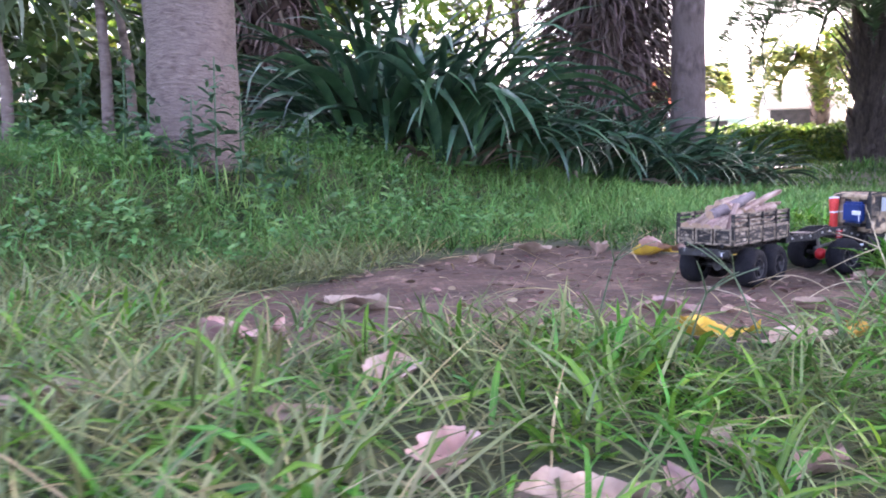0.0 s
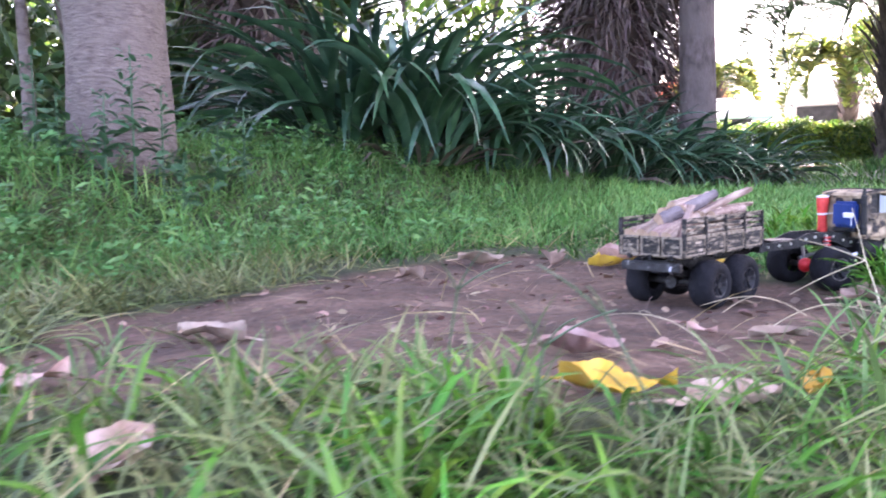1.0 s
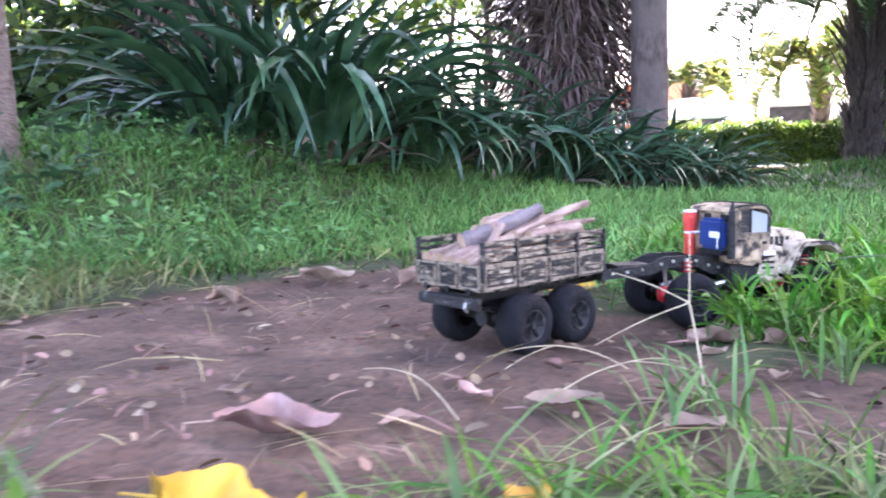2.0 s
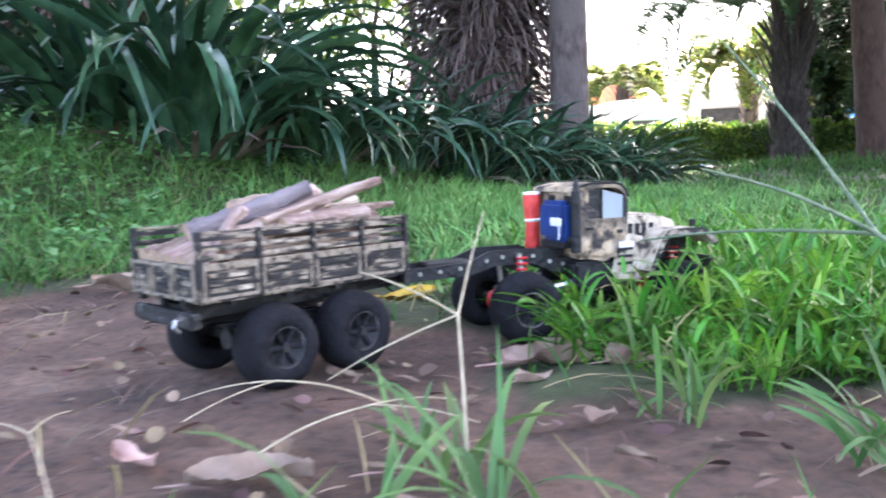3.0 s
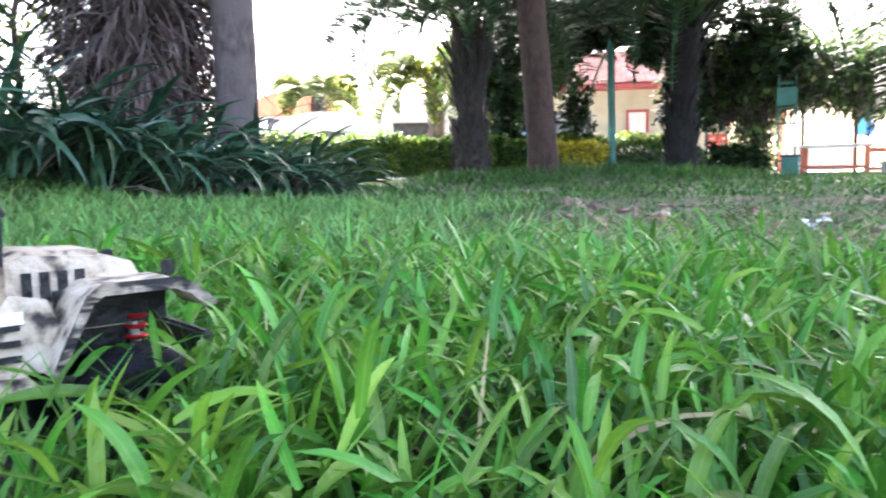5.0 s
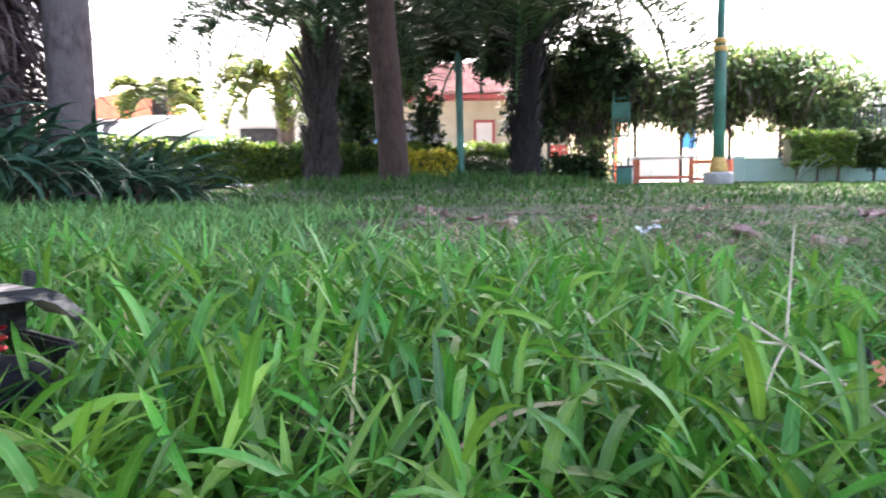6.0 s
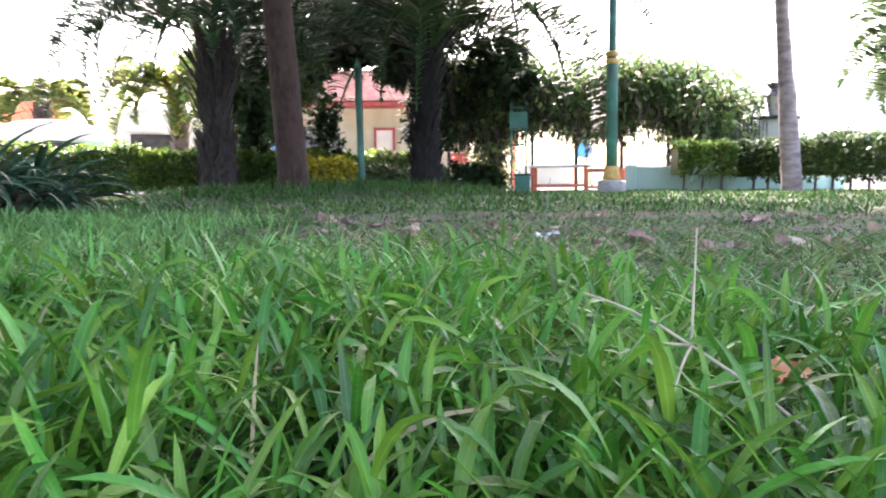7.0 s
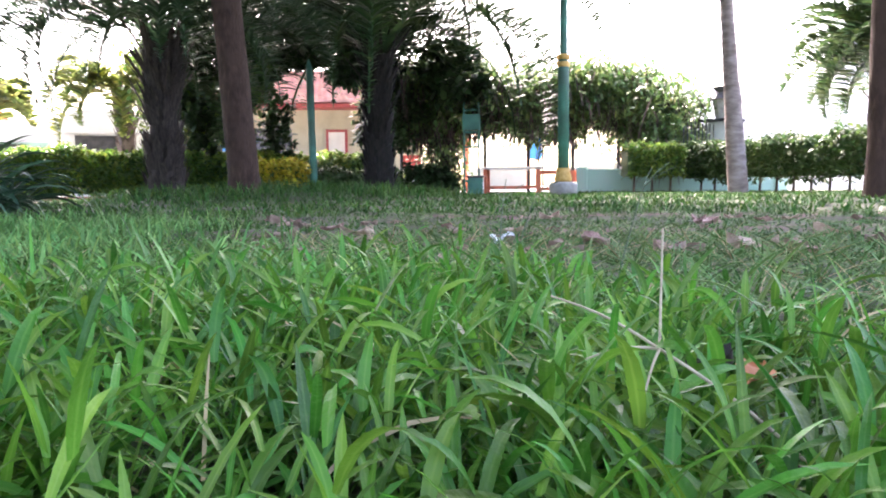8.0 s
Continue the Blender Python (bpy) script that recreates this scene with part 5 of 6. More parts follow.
def stall(x, y, rz, label, cloth, post_mat):
    """A small open stall: four posts, a slack awning, a counter with a panel."""
    t = thing("market_stall", pose(x, y, 0, 0, 0, rz), label, "stall")
    for sx in (-0.7, 0.7):
        for sy in (-0.4, 0.4):
            part("post", rod((sx, sy, 0), (sx, sy, 1.5), 0.025, 0.025, 8), post_mat, t)
    vs = [(-0.8 + 0.16 * i, sy, 1.52 + 0.10 * (1 - abs(sy)) - 0.03 * math.sin(math.pi * i / 10)) for i in range(11) for sy in (-0.5, 0.0, 0.5)]
    fs = [(3 * i + j, 3 * i + j + 1, 3 * i + j + 4, 3 * i + j + 3) for i in range(10) for j in range(2)]
    part("awning", (vs, fs), cloth, t)
    part("counter", box(-0.68, -0.42, 0.5, 0.68, 0.1, 0.56, 0.01), M["white_wall"], t)
    part("front_panel", box(-0.66, -0.415, 0.05, 0.66, -0.39, 0.5, 0.004), cloth, t)


stall(14.6, 15.0, -45, "open stall with a pale awning", M["white_wall"], M["orange_paint"])
stall(13.0, 16.4, -40, "open stall with a white awning and green posts", M["white_wall"], M["green_post"])
stall(16.4, 13.6, -50, "open stall with a red awning", M["orange_paint"], M["dark_metal"])


def gate_frame(x, y, rz):
    t = thing("gate", pose(x, y, 0, 0, 0, rz), "green tubular metal gate", "gate")
    for sx in (-0.14, 0.14):
        part("post", rod((sx, 0, 0), (sx, 0, 1.75), 0.02, 0.02, 8), M["green_post"], t)
    for z in (0.25, 0.9, 1.18, 1.6):
        part("bar", rod((-0.14, 0, z), (0.14, 0, z), 0.02, 0.02, 8), M["green_post"], t)
    part("sign_box", box(-0.17, -0.05, 1.22, 0.17, 0.05, 1.52, 0.01), M["green_post"], t)


gate_frame(11.9, 12.9, -48)

foliage_mass("dark_shrubs", "upright shrubs darkened for shade before the house", [(8.92, 15.11, 0.95, 0.28, 0.28, 0.75), (7.60, 15.41, 0.9, 0.25, 0.25, 0.6), (11.15, 13.75, 0.28, 0.28, 0.28, 0.26), (11.6, 13.6, 0.22, 0.26, 0.26, 0.2)], 5000, 0.13, M["shade_dark_leaf"], 86)


# ---- the toy lorry and its trailer ----
WHEEL_R, WHEEL_W = 0.038, 0.036


def wheel(parent, x, y, side, dusty=False):
    """A fat balloon tyre on a dark spoked rim; side +1 faces left, -1 right."""
    tyre = [(0.0165, -0.40), (0.0185, -0.47), (0.024, -0.53), (0.030, -0.52), (0.0345, -0.43), (0.0372, -0.26), (WHEEL_R, 0.0), (0.0372, 0.26), (0.0345, 0.43), (0.030, 0.52), (0.024, 0.53), (0.0185, 0.47), (0.0165, 0.40)]
    w = part("wheel", lathe([(r, h * WHEEL_W) for r, h in tyre], 36, "y", False), M["tyre"], parent, "fat dusty black rubber tyre", True)
    w.location = (x, y, WHEEL_R)
    f = side * 0.5 * WHEEL_W
    part("rim", lathe([(0.0182, f * 0.93), (0.0168, f * 0.90), (0.0158, f * 0.66), (0.003, f * 0.62)], 28, "y", False), M["black"], w, "black dished rim", True)
    part("rim_edge", lathe([(0.0172, f * 0.90), (0.0186, f * 0.96), (0.0180, f * 0.99), (0.0170, f * 0.93)], 28, "y", False), M["scuffed"] if not dusty else M["rim_dust"], w, "scuffed rim edge", True)
    for k in range(6):
        a = 2 * math.pi * k / 6
        part("spoke", rod((0.004 * math.cos(a), f * 0.70, 0.004 * math.sin(a)), (0.0165 * math.cos(a), f * 0.78, 0.0165 * math.sin(a)), 0.0022, 0.0030, 6), M["tyre"], w)
    part("hub", rod((0, f * 0.40, 0), (0, f * 0.9, 0), 0.0055, 0.004, 12), M["scuffed"], w)
    return w


def build_trailer():
    x, y, a = TRAILER
    t = thing("toy_trailer", pose(x, y, -0.006, 0, 0, a), "toy two-axle trailer with worn tan slatted bed", "toy trailer")
    for ax in (0.009, 0.095):
        for s in (-1, 1):
            wheel(t, ax, s * 0.057, s)
        part("axle", rod((ax, -0.05, WHEEL_R), (ax, 0.05, WHEEL_R), 0.005), M["scuffed"], t)
        part("differential", rod((ax - 0.012, 0.004, WHEEL_R), (ax + 0.012, 0.004, WHEEL_R), 0.010, 0.008, 12), M["scuffed"], t, "scuffed black axle casing")
        for s in (-1, 1):
            for k in range(3):
                part("leaf_spring", box(ax - 0.036 + 0.008 * k, s * 0.024 - 0.003, WHEEL_R + 0.012 + 0.003 * (2 - k), ax + 0.036 - 0.008 * k, s * 0.024 + 0.003, WHEEL_R + 0.0145 + 0.003 * (2 - k)), M["black"], t)
    for s in (-1, 1):
        part("chassis_rail", box(-0.054, s * 0.022 - 0.003, 0.066, 0.19, s * 0.022 + 0.003, 0.080, 0.001), M["black"], t)
    for k in range(5):
        part("cross_member", box(-0.05 + 0.06 * k, -0.022, 0.067, -0.044 + 0.06 * k, 0.022, 0.077), M["black"], t)
    part("rear_bumper", box(-0.066, -0.052, 0.062, -0.056, 0.052, 0.076, 0.002), M["scuffed"], t, "scuffed black rear bumper bar")
    hook = bmesh.new()
    for q, p in (((-0.066, -0.043, 0.072), (-0.075, -0.043, 0.072)), ((-0.075, -0.043, 0.072), (-0.077, -0.043, 0.066)), ((-0.077, -0.043, 0.066), (-0.072, -0.043, 0.061))):
        rod(q, p, 0.0013, 0.0013, 6, hook)
    part("tow_hook", hook, M["steel"], t, "bright steel tow hook")
    for s in (-1, 1):
        part("drawbar", rod((0.13, s * 0.020, 0.074), (0.190, -0.028 + s * 0.004, 0.078), 0.006, 0.005, 8), M["black"], t)
    part("drawbar_plate", box(0.125, -0.026, 0.0795, 0.178, 0.022, 0.083, 0.001), M["scuffed"], t)
    part("coupling_eye", lathe([(0.006, -0.004), (0.011, -0.003), (0.011, 0.003), (0.006, 0.004)], 16), M["steel"], t, "bright steel coupling eye").location = (0.190, -0.028, 0.079)
    # the bed
    X0, X1, W, Z = -0.059, 0.168, 0.056, 0.0855
    part("bed_floor", box(X0, -W, Z - 0.003, X1, W, Z + 0.001, 0.001), M["paint"], t)
    for k in range(4):
        part("floor_bearer", box(X0 + 0.03 + 0.055 * k, -W + 0.004, Z - 0.007, X0 + 0.036 + 0.055 * k, W - 0.004, Z - 0.003), M["black"], t)

    def side(s):
        yo, yi = s * W, s * (W - 0.0025)
        pan = (X1 - X0) / 4
        for k in range(4):
            xa, xb = X0 + pan * k + 0.002, X0 + pan * (k + 1) - 0.002
            p = part("side_panel", box(xa, yi, Z, xb, yo, Z + 0.027), M["paint_worn"], t, "lower board, tan paint worn to black")
            o = yo + s * 0.0016
            for (a0, a1, z0, z1) in ((xa, xb, 0.0, 0.0026), (xa, xb, 0.0244, 0.027), (xa, xa + 0.0026, 0.0026, 0.0244), (xb - 0.0026, xb, 0.0026, 0.0244)):
                part("panel_frame", box(a0, yo, Z + z0, a1, o, Z + z1), M["paint_edge"], p)
            for z in (0.0075, 0.0135, 0.0195):
                part("panel_rib", box(xa + 0.006, yo, Z + z - 0.0021, xb - 0.006, o - s * 0.0004, Z + z + 0.0021), M["paint"], p)
            for j in range(3):
                z = Z + 0.0318 + 0.0082 * j
                part("slat", box(xa, yi, z, xb, yo, z + 0.0050, 0.0005), M["paint"], t)
        for k in range(5):
            xx = X0 + pan * k
            part("stake", box(xx - 0.0022, yi - s * 0.001, Z - 0.002, xx + 0.0022, yo + s * 0.003, Z + 0.0565, 0.0006), M["paint_worn"], t)
        part("rail", box(X0, yi, Z + 0.027, X1, yo + s * 0.002, Z + 0.0300, 0.0006), M["paint_edge"], t)
        part("top_rail", box(X0, yi, Z + 0.0540, X1, yo + s * 0.001, Z + 0.0562, 0.0006), M["paint_edge"], t)

    side(1)
    side(-1)
    for k in range(3):
        w3 = 2 * W / 3
        ya, yb = -W + w3 * k + 0.002, -W + w3 * (k + 1) - 0.002
        p = part("tailgate_panel", box(X0 - 0.003, ya, Z, X0, yb, Z + 0.029), M["paint_worn"], t, "tailgate board, tan paint worn to black")
        for (a0, a1, z0, z1) in ((ya, yb, 0.0, 0.0026), (ya, yb, 0.0264, 0.029), (ya, ya + 0.0026, 0.0026, 0.0264), (yb - 0.0026, yb, 0.0026, 0.0264)):
            part("panel_frame", box(X0 - 0.005, a0, Z + z0, X0 - 0.003, a1, Z + z1), M["paint_edge"], p)
        for z in (0.0085, 0.0145, 0.0205):
            part("panel_rib", box(X0 - 0.0046, ya + 0.006, Z + z - 0.0020, X0 - 0.003, yb - 0.006, Z + z + 0.0020), M["paint"], p)
        for z in (Z - 0.002, ):
            part("hinge", box(X0 - 0.006, (ya + yb) / 2 - 0.003, z - 0.003, X0 - 0.001, (ya + yb) / 2 + 0.003, z + 0.004), M["black"], p)
    for j in range(6):
        part("headboard_slat", box(X1, -W, Z + 0.0093 * j, X1 + 0.003, W, Z + 0.0093 * j + 0.0075), M["paint"], t)
    return t


trailer = build_trailer()
TM = trailer.matrix_world.copy()


def stick(p0, p1, r, seed, grey=False, split=False):
    """A short piece of firewood between two points given in the trailer's space."""
    a, b_ = Vector(p0), Vector(p1)
    d = b_ - a
    L = d.length
    q = (d.normalized()).to_track_quat("X", "Z").to_matrix().to_4x4()
    rr = np.random.default_rng(seed)
    seg, n = 16, 22
    vs, fs, sl = [], [], []
    bx, bz = rr.normal(0, r * 0.25, 2)
    for i in range(n + 1):
        t = i / n
        u = r * (1 + 0.10 * math.sin(5 * t + seed) + 0.05 * rr.normal()) * (1.12 - 0.25 * t)
        cx, cz = bx * math.sin(math.pi * t), bz * math.sin(math.pi * t)
        for j in range(seg):
            an = 2 * math.pi * j / seg
            k = 1 + 0.20 * noise.noise((2 * math.cos(an) + seed, 2 * math.sin(an), 6 * t)) + 0.08 * noise.noise((5 * math.cos(an) + seed, 5 * math.sin(an), 17 * t))
            if split and math.sin(an) > 0.35:
                k *= 0.35 / max(0.35, math.sin(an))
            vs.append((L * t, cx + u * k * math.cos(an), cz + u * k * math.sin(an)))
    for i in range(n):
        for j in range(seg):
            k = (j + 1) % seg
            fs.append((i * seg + j, (i + 1) * seg + j, (i + 1) * seg + k, i * seg + k))
            sl.append(0)
    fs += [tuple(range(seg)), tuple(n * seg + j for j in range(seg))[::-1]]
    sl += [1, 1]
    me = mesh_from("firewood", vs, fs, [M["log_grey" if grey else "log_bark"], M["log_end"]], sl)
    o = new("firewood", me)
    o.matrix_world = TM @ Matrix.Translation(a) @ q
    lab = "greyish-purple bark firewood stick in the trailer bed" if grey else ("split pale firewood piece in the trailer bed" if split else "pinkish-brown firewood stick in the trailer bed")
    return tagged(o, lab, "firewood", "firewood load on the trailer")


def load():
    Z = 0.0865
    rows = []
    # three packed layers lying along the bed
    for dz, x0, ys in ((0.010, -0.05, (0.042, 0.021, -0.001, -0.022, -0.043)), (0.030, -0.03, (0.032, 0.010, -0.012, -0.035)), (0.050, 0.02, (0.022, -0.002, -0.027))):
        for k, yy in enumerate(ys):
            rows.append(((x0 + 0.004 * (k % 2), yy, Z + dz), (0.150 + 0.003 * (k % 3), yy + 0.001, Z + dz + 0.001), 0.0100, 0))
    # the loose top of the load
    rows += [
            ((-0.056, 0.040, Z + 0.026), (0.040, 0.034, Z + 0.056), 0.0105, 0), ((-0.057, 0.018, Z + 0.027), (0.050, 0.012, Z + 0.070), 0.0105, 0),
            ((-0.056, -0.003, Z + 0.027), (0.050, -0.010, Z + 0.064), 0.0095, 0), ((-0.035, 0.004, Z + 0.050), (0.075, -0.026, Z + 0.086), 0.0095, 1),
            ((-0.056, -0.024, Z + 0.026), (0.045, -0.032, Z + 0.062), 0.0085, 0), ((-0.054, -0.040, Z + 0.012), (-0.006, -0.034, Z + 0.072), 0.0070, 2)]
    rows += [
            ((0.015, 0.014, Z + 0.066), (0.110, 0.004, Z + 0.076), 0.0090, 0), ((0.000, -0.012, Z + 0.064), (0.098, -0.002, Z + 0.082), 0.0080, 0),
            ((0.015, -0.036, Z + 0.060), (0.142, -0.048, Z + 0.092), 0.0070, 2), ((0.03, -0.046, Z + 0.055), (0.13, -0.044, Z + 0.060), 0.0075, 0),
            ((0.09, -0.034, Z + 0.065), (0.170, -0.036, Z + 0.067), 0.0060, 2), ((0.07, 0.012, Z + 0.066), (0.165, 0.016, Z + 0.068), 0.0085, 0),
            ((-0.020, -0.046, Z + 0.030), (0.06, -0.040, Z + 0.066), 0.0060, 2), ((0.02, 0.034, Z + 0.056), (0.13, 0.036, Z + 0.062), 0.0090, 0)]
    for i, (p, q, r, k) in enumerate(rows):
        stick(p, q, r, i + 3, k == 1, k == 2)


load()


def build_tractor():
    x, y, a = TRACTOR
    t = thing("toy_lorry", pose(x, y, -0.004, 0, 0, a), "toy army lorry with worn tan cab and bare black chassis", "toy lorry")
    F_ = 0.190
    for ax in (0.0, F_):
        for s in (-1, 1):
            wheel(t, ax, s * 0.056, s, True)
        part("axle", rod((ax, -0.046, WHEEL_R), (ax, 0.046, WHEEL_R), 0.005), M["scuffed"], t)
        part("differential", lathe([(0.004, -0.012), (0.010, -0.008), (0.012, 0.0), (0.010, 0.008), (0.004, 0.012)], 14), M["red_metal"], t, "red anodised differential", True).location = (ax - 0.006, 0.004, WHEEL_R)
        for s in (-1, 1):
            sh = part("shock_absorber", rod((ax + 0.012, s * 0.030, 0.045), (ax + 0.006, s * 0.030, 0.092), 0.003), M["steel"], t)
            for k in range(3):
                z = 0.074 + 0.006 * k
                part("coil", lathe([(0.0058, z), (0.0070, z + 0.0012), (0.0058, z + 0.0024)], 12), M["red_metal"], sh).location = (ax + 0.009, s * 0.030, 0)

    def prism(poly, ya, yb, bm=None):
        b = bm or bmesh.new()
        n = len(poly)
        lo, hi = [b.verts.new((px, ya, pz)) for px, pz in poly], [b.verts.new((px, yb, pz)) for px, pz in poly]
        b.faces.new(lo)
        b.faces.new(hi[::-1])
        for k in range(n):
            b.faces.new((lo[k], hi[k], hi[(k + 1) % n], lo[(k + 1) % n]))
        bmesh.ops.recalc_face_normals(b, faces=b.faces)
        return b

    # bare ladder chassis, arched over the rear axle
    top = [(-0.115, 0.082), (-0.050, 0.086), (-0.024, 0.096), (0.028, 0.096), (0.056, 0.084), (0.205, 0.082)]
    low = [(-0.115, 0.069), (-0.046, 0.072), (-0.020, 0.080), (0.024, 0.080), (0.052, 0.068), (0.205, 0.068)]
    for s in (-1, 1):
        r = part("chassis_rail", prism(top + low[::-1], s * 0.021, s * 0.026), M["black"], t, "arched black chassis rail")
        for k, (bx, bz) in enumerate(((-0.104, 0.077), (-0.082, 0.078), (-0.060, 0.080), (-0.030, 0.086), (-0.012, 0.089), (0.006, 0.089), (0.024, 0.088), (0.044, 0.081), (0.060, 0.077))):
            part("bolt", rod((bx, s * 0.026, bz), (bx, s * 0.0278, bz), 0.0024, 0.0020, 8), M["steel"], r, "bright bolt head")
        part("rail_edge", box(-0.112, s * 0.0225, 0.0822, -0.052, s * 0.0245, 0.0835), M["scuffed"], r, "scuffed rail edge")
        part("trailing_link", rod((0.004, s * 0.034, 0.046), (0.078, s * 0.036, 0.060), 0.0035, 0.0035, 8), M["steel"], t, "bright steel suspension link")
    for k in range(6):
        part("cross_member", box(-0.110 + 0.060 * k, -0.021, 0.071, -0.104 + 0.060 * k, 0.021, 0.078), M["black"], t)
    part("deck_plate", box(-0.092, -0.018, 0.0832, -0.040, 0.018, 0.0860, 0.001), M["scuffed"], t, "scuffed black deck plate")
    part("tow_bar", box(-0.122, -0.030, 0.068, -0.115, 0.030, 0.080, 0.001), M["scuffed"], t)
    part("drive_shaft", rod((0.0, 0.004, 0.042), (F_, 0.004, 0.048), 0.003), M["steel"], t)
    part("gearbox", box(0.085, -0.018, 0.040, 0.135, 0.018, 0.07, 0.003), M["black"], t)
    for s in (-1, 1):
        part("fuel_tank", box(0.064, s * 0.028, 0.050, 0.116, s * 0.046, 0.080, 0.004), M["black"], t)
    # cab: a flat back, a rounded roof and one door on each side
    CM, C1, CW, CZ0, CZ1 = 0.067, 0.130, 0.047, 0.083, 0.159
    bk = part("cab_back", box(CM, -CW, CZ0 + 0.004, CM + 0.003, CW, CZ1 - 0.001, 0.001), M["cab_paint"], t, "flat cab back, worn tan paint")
    for ya, yb in ((-0.040, -0.020), (0.002, 0.018)):
        part("back_window", box(CM - 0.0008, ya, CZ0 + 0.058, CM + 0.0004, yb, CZ1 - 0.008), M["black"], bk, "small dark back window")
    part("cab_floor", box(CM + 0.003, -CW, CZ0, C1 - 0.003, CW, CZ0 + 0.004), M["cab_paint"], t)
    arc = [(CM - 0.003, CZ1 + 0.001), (CM + 0.018, CZ1 + 0.005), (C1 - 0.018, CZ1 + 0.005), (C1 - 0.009, CZ1 + 0.003), (C1 - 0.003, CZ1 - 0.003), (C1, CZ1 - 0.010)]
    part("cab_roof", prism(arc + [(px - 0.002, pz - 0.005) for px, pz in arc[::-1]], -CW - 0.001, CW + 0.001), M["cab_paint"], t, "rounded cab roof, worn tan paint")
    gut = bmesh.new()
    for s in (-1, 1):
        for q, p in zip(arc[:-1], arc[1:]):
            rod((q[0], s * (CW + 0.001), q[1]), (p[0], s * (CW + 0.001), p[1]), 0.0015, 0.0015, 6, gut)
    rod((arc[2][0], -CW - 0.001, arc[2][1] + 0.001), (arc[2][0], CW + 0.001, arc[2][1] + 0.001), 0.0012, 0.0012, 6, gut)
    rod((C1, -CW - 0.001, CZ1 - 0.010), (C1, CW + 0.001, CZ1 - 0.010), 0.0015, 0.0015, 6, gut)
    part("roof_gutter", gut, M["black"], t, "black bent bar along the roof edge")
    for s in (-1, 1):
        y0, y1 = s * (CW - 0.003), s * CW
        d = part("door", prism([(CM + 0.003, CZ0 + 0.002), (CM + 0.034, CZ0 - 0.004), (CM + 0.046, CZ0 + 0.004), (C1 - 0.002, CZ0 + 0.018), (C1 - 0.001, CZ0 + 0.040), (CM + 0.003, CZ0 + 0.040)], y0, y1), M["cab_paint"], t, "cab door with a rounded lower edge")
        part("handle", box(CM + 0.010, y1, CZ0 + 0.031, CM + 0.019, y1 + s * 0.0028, CZ0 + 0.034), M["black"], d)
        part("hinge", box(C1 - 0.014, y1, CZ0 + 0.026, C1 - 0.008, y1 + s * 0.002, CZ0 + 0.030), M["black"], d)
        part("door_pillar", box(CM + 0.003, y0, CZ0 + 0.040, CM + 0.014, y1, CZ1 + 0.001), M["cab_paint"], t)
        part("window_bar", box(CM + 0.029, y0, CZ0 + 0.040, CM + 0.0315, y1, CZ1 + 0.001), M["black"], t)
        part("window_pillar", prism([(C1 - 0.006, CZ0 + 0.040), (C1 - 0.001, CZ0 + 0.040), (C1, CZ1 - 0.010), (C1 - 0.005, CZ1 - 0.006)], y0, y1), M["black"], t)
        part("quarter_window", box(CM + 0.014, y0 + s * 0.0005, CZ0 + 0.040, CM + 0.029, y1 - s * 0.0014, CZ1), M["paint_worn"], t, "painted-over rear side window")
        part("side_window", prism([(CM + 0.0315, CZ0 + 0.043), (C1 - 0.006, CZ0 + 0.043), (C1 - 0.0055, CZ1 - 0.009), (CM + 0.0315, CZ1 - 0.002)], y0 + s * 0.001, y1 - s * 0.001), M["cab_glass"], t, "pale glazed side window")
        part("window_ledge", box(CM + 0.012, y0, CZ0 + 0.0402, C1 - 0.004, y1 + s * 0.0012, CZ0 + 0.043), M["cab_paint"], t)
        part("cowl_panel", prism([(C1 - 0.022, 0.066), (C1 + 0.020, 0.066), (C1 + 0.026, 0.084), (C1 + 0.018, 0.104), (C1, 0.108), (C1 - 0.010, 0.094)], s * 0.044, s * 0.0475), M["pale_paint"], t, "pale worn panel below the bonnet")
        part("side_step", box(0.112, s * 0.040, 0.058, 0.138, s * 0.058, 0.066, 0.002), M["pale_paint"], t, "pale worn step block")
        for z in (0.074, 0.082, 0.090):
            part("step_tread", box(0.116, s * 0.0475, z, 0.134, s * 0.0500, z + 0.0030), M["black"], t)
        part("window_strip", box(C1 - 0.012, s * 0.0475, CZ0 + 0.010, C1 + 0.006, s * 0.0490, CZ0 + 0.016), M["white_tape"], t, "scuffed white strip")
    part("windscreen", box(C1 - 0.004, -CW + 0.004, CZ0 + 0.040, C1 - 0.001, CW - 0.004, CZ1 - 0.009), M["cab_glass"], t)
    part("windscreen_post", box(C1 - 0.005, -0.003, CZ0 + 0.039, C1 + 0.001, 0.003, CZ1 - 0.008), M["black"], t)
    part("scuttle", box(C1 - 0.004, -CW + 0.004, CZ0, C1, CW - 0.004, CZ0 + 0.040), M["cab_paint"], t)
    # bonnet, wings, bumper
    part("bonnet", prism([(C1, CZ0), (C1, CZ0 + 0.040), (C1 + 0.012, CZ0 + 0.043), (0.186, CZ0 + 0.040), (0.198, CZ0 + 0.036), (0.203, CZ0 + 0.026), (0.203, CZ0)], -0.031, 0.031), M["pale_paint"], t, "pale worn bonnet with a stepped nose")
    part("bonnet_lid", prism([(C1 + 0.004, CZ0 + 0.042), (C1 + 0.012, CZ0 + 0.045), (0.182, CZ0 + 0.043), (0.182, CZ0 + 0.039), (C1 + 0.004, CZ0 + 0.039)], -0.024, 0.024), M["pale_paint"], t)
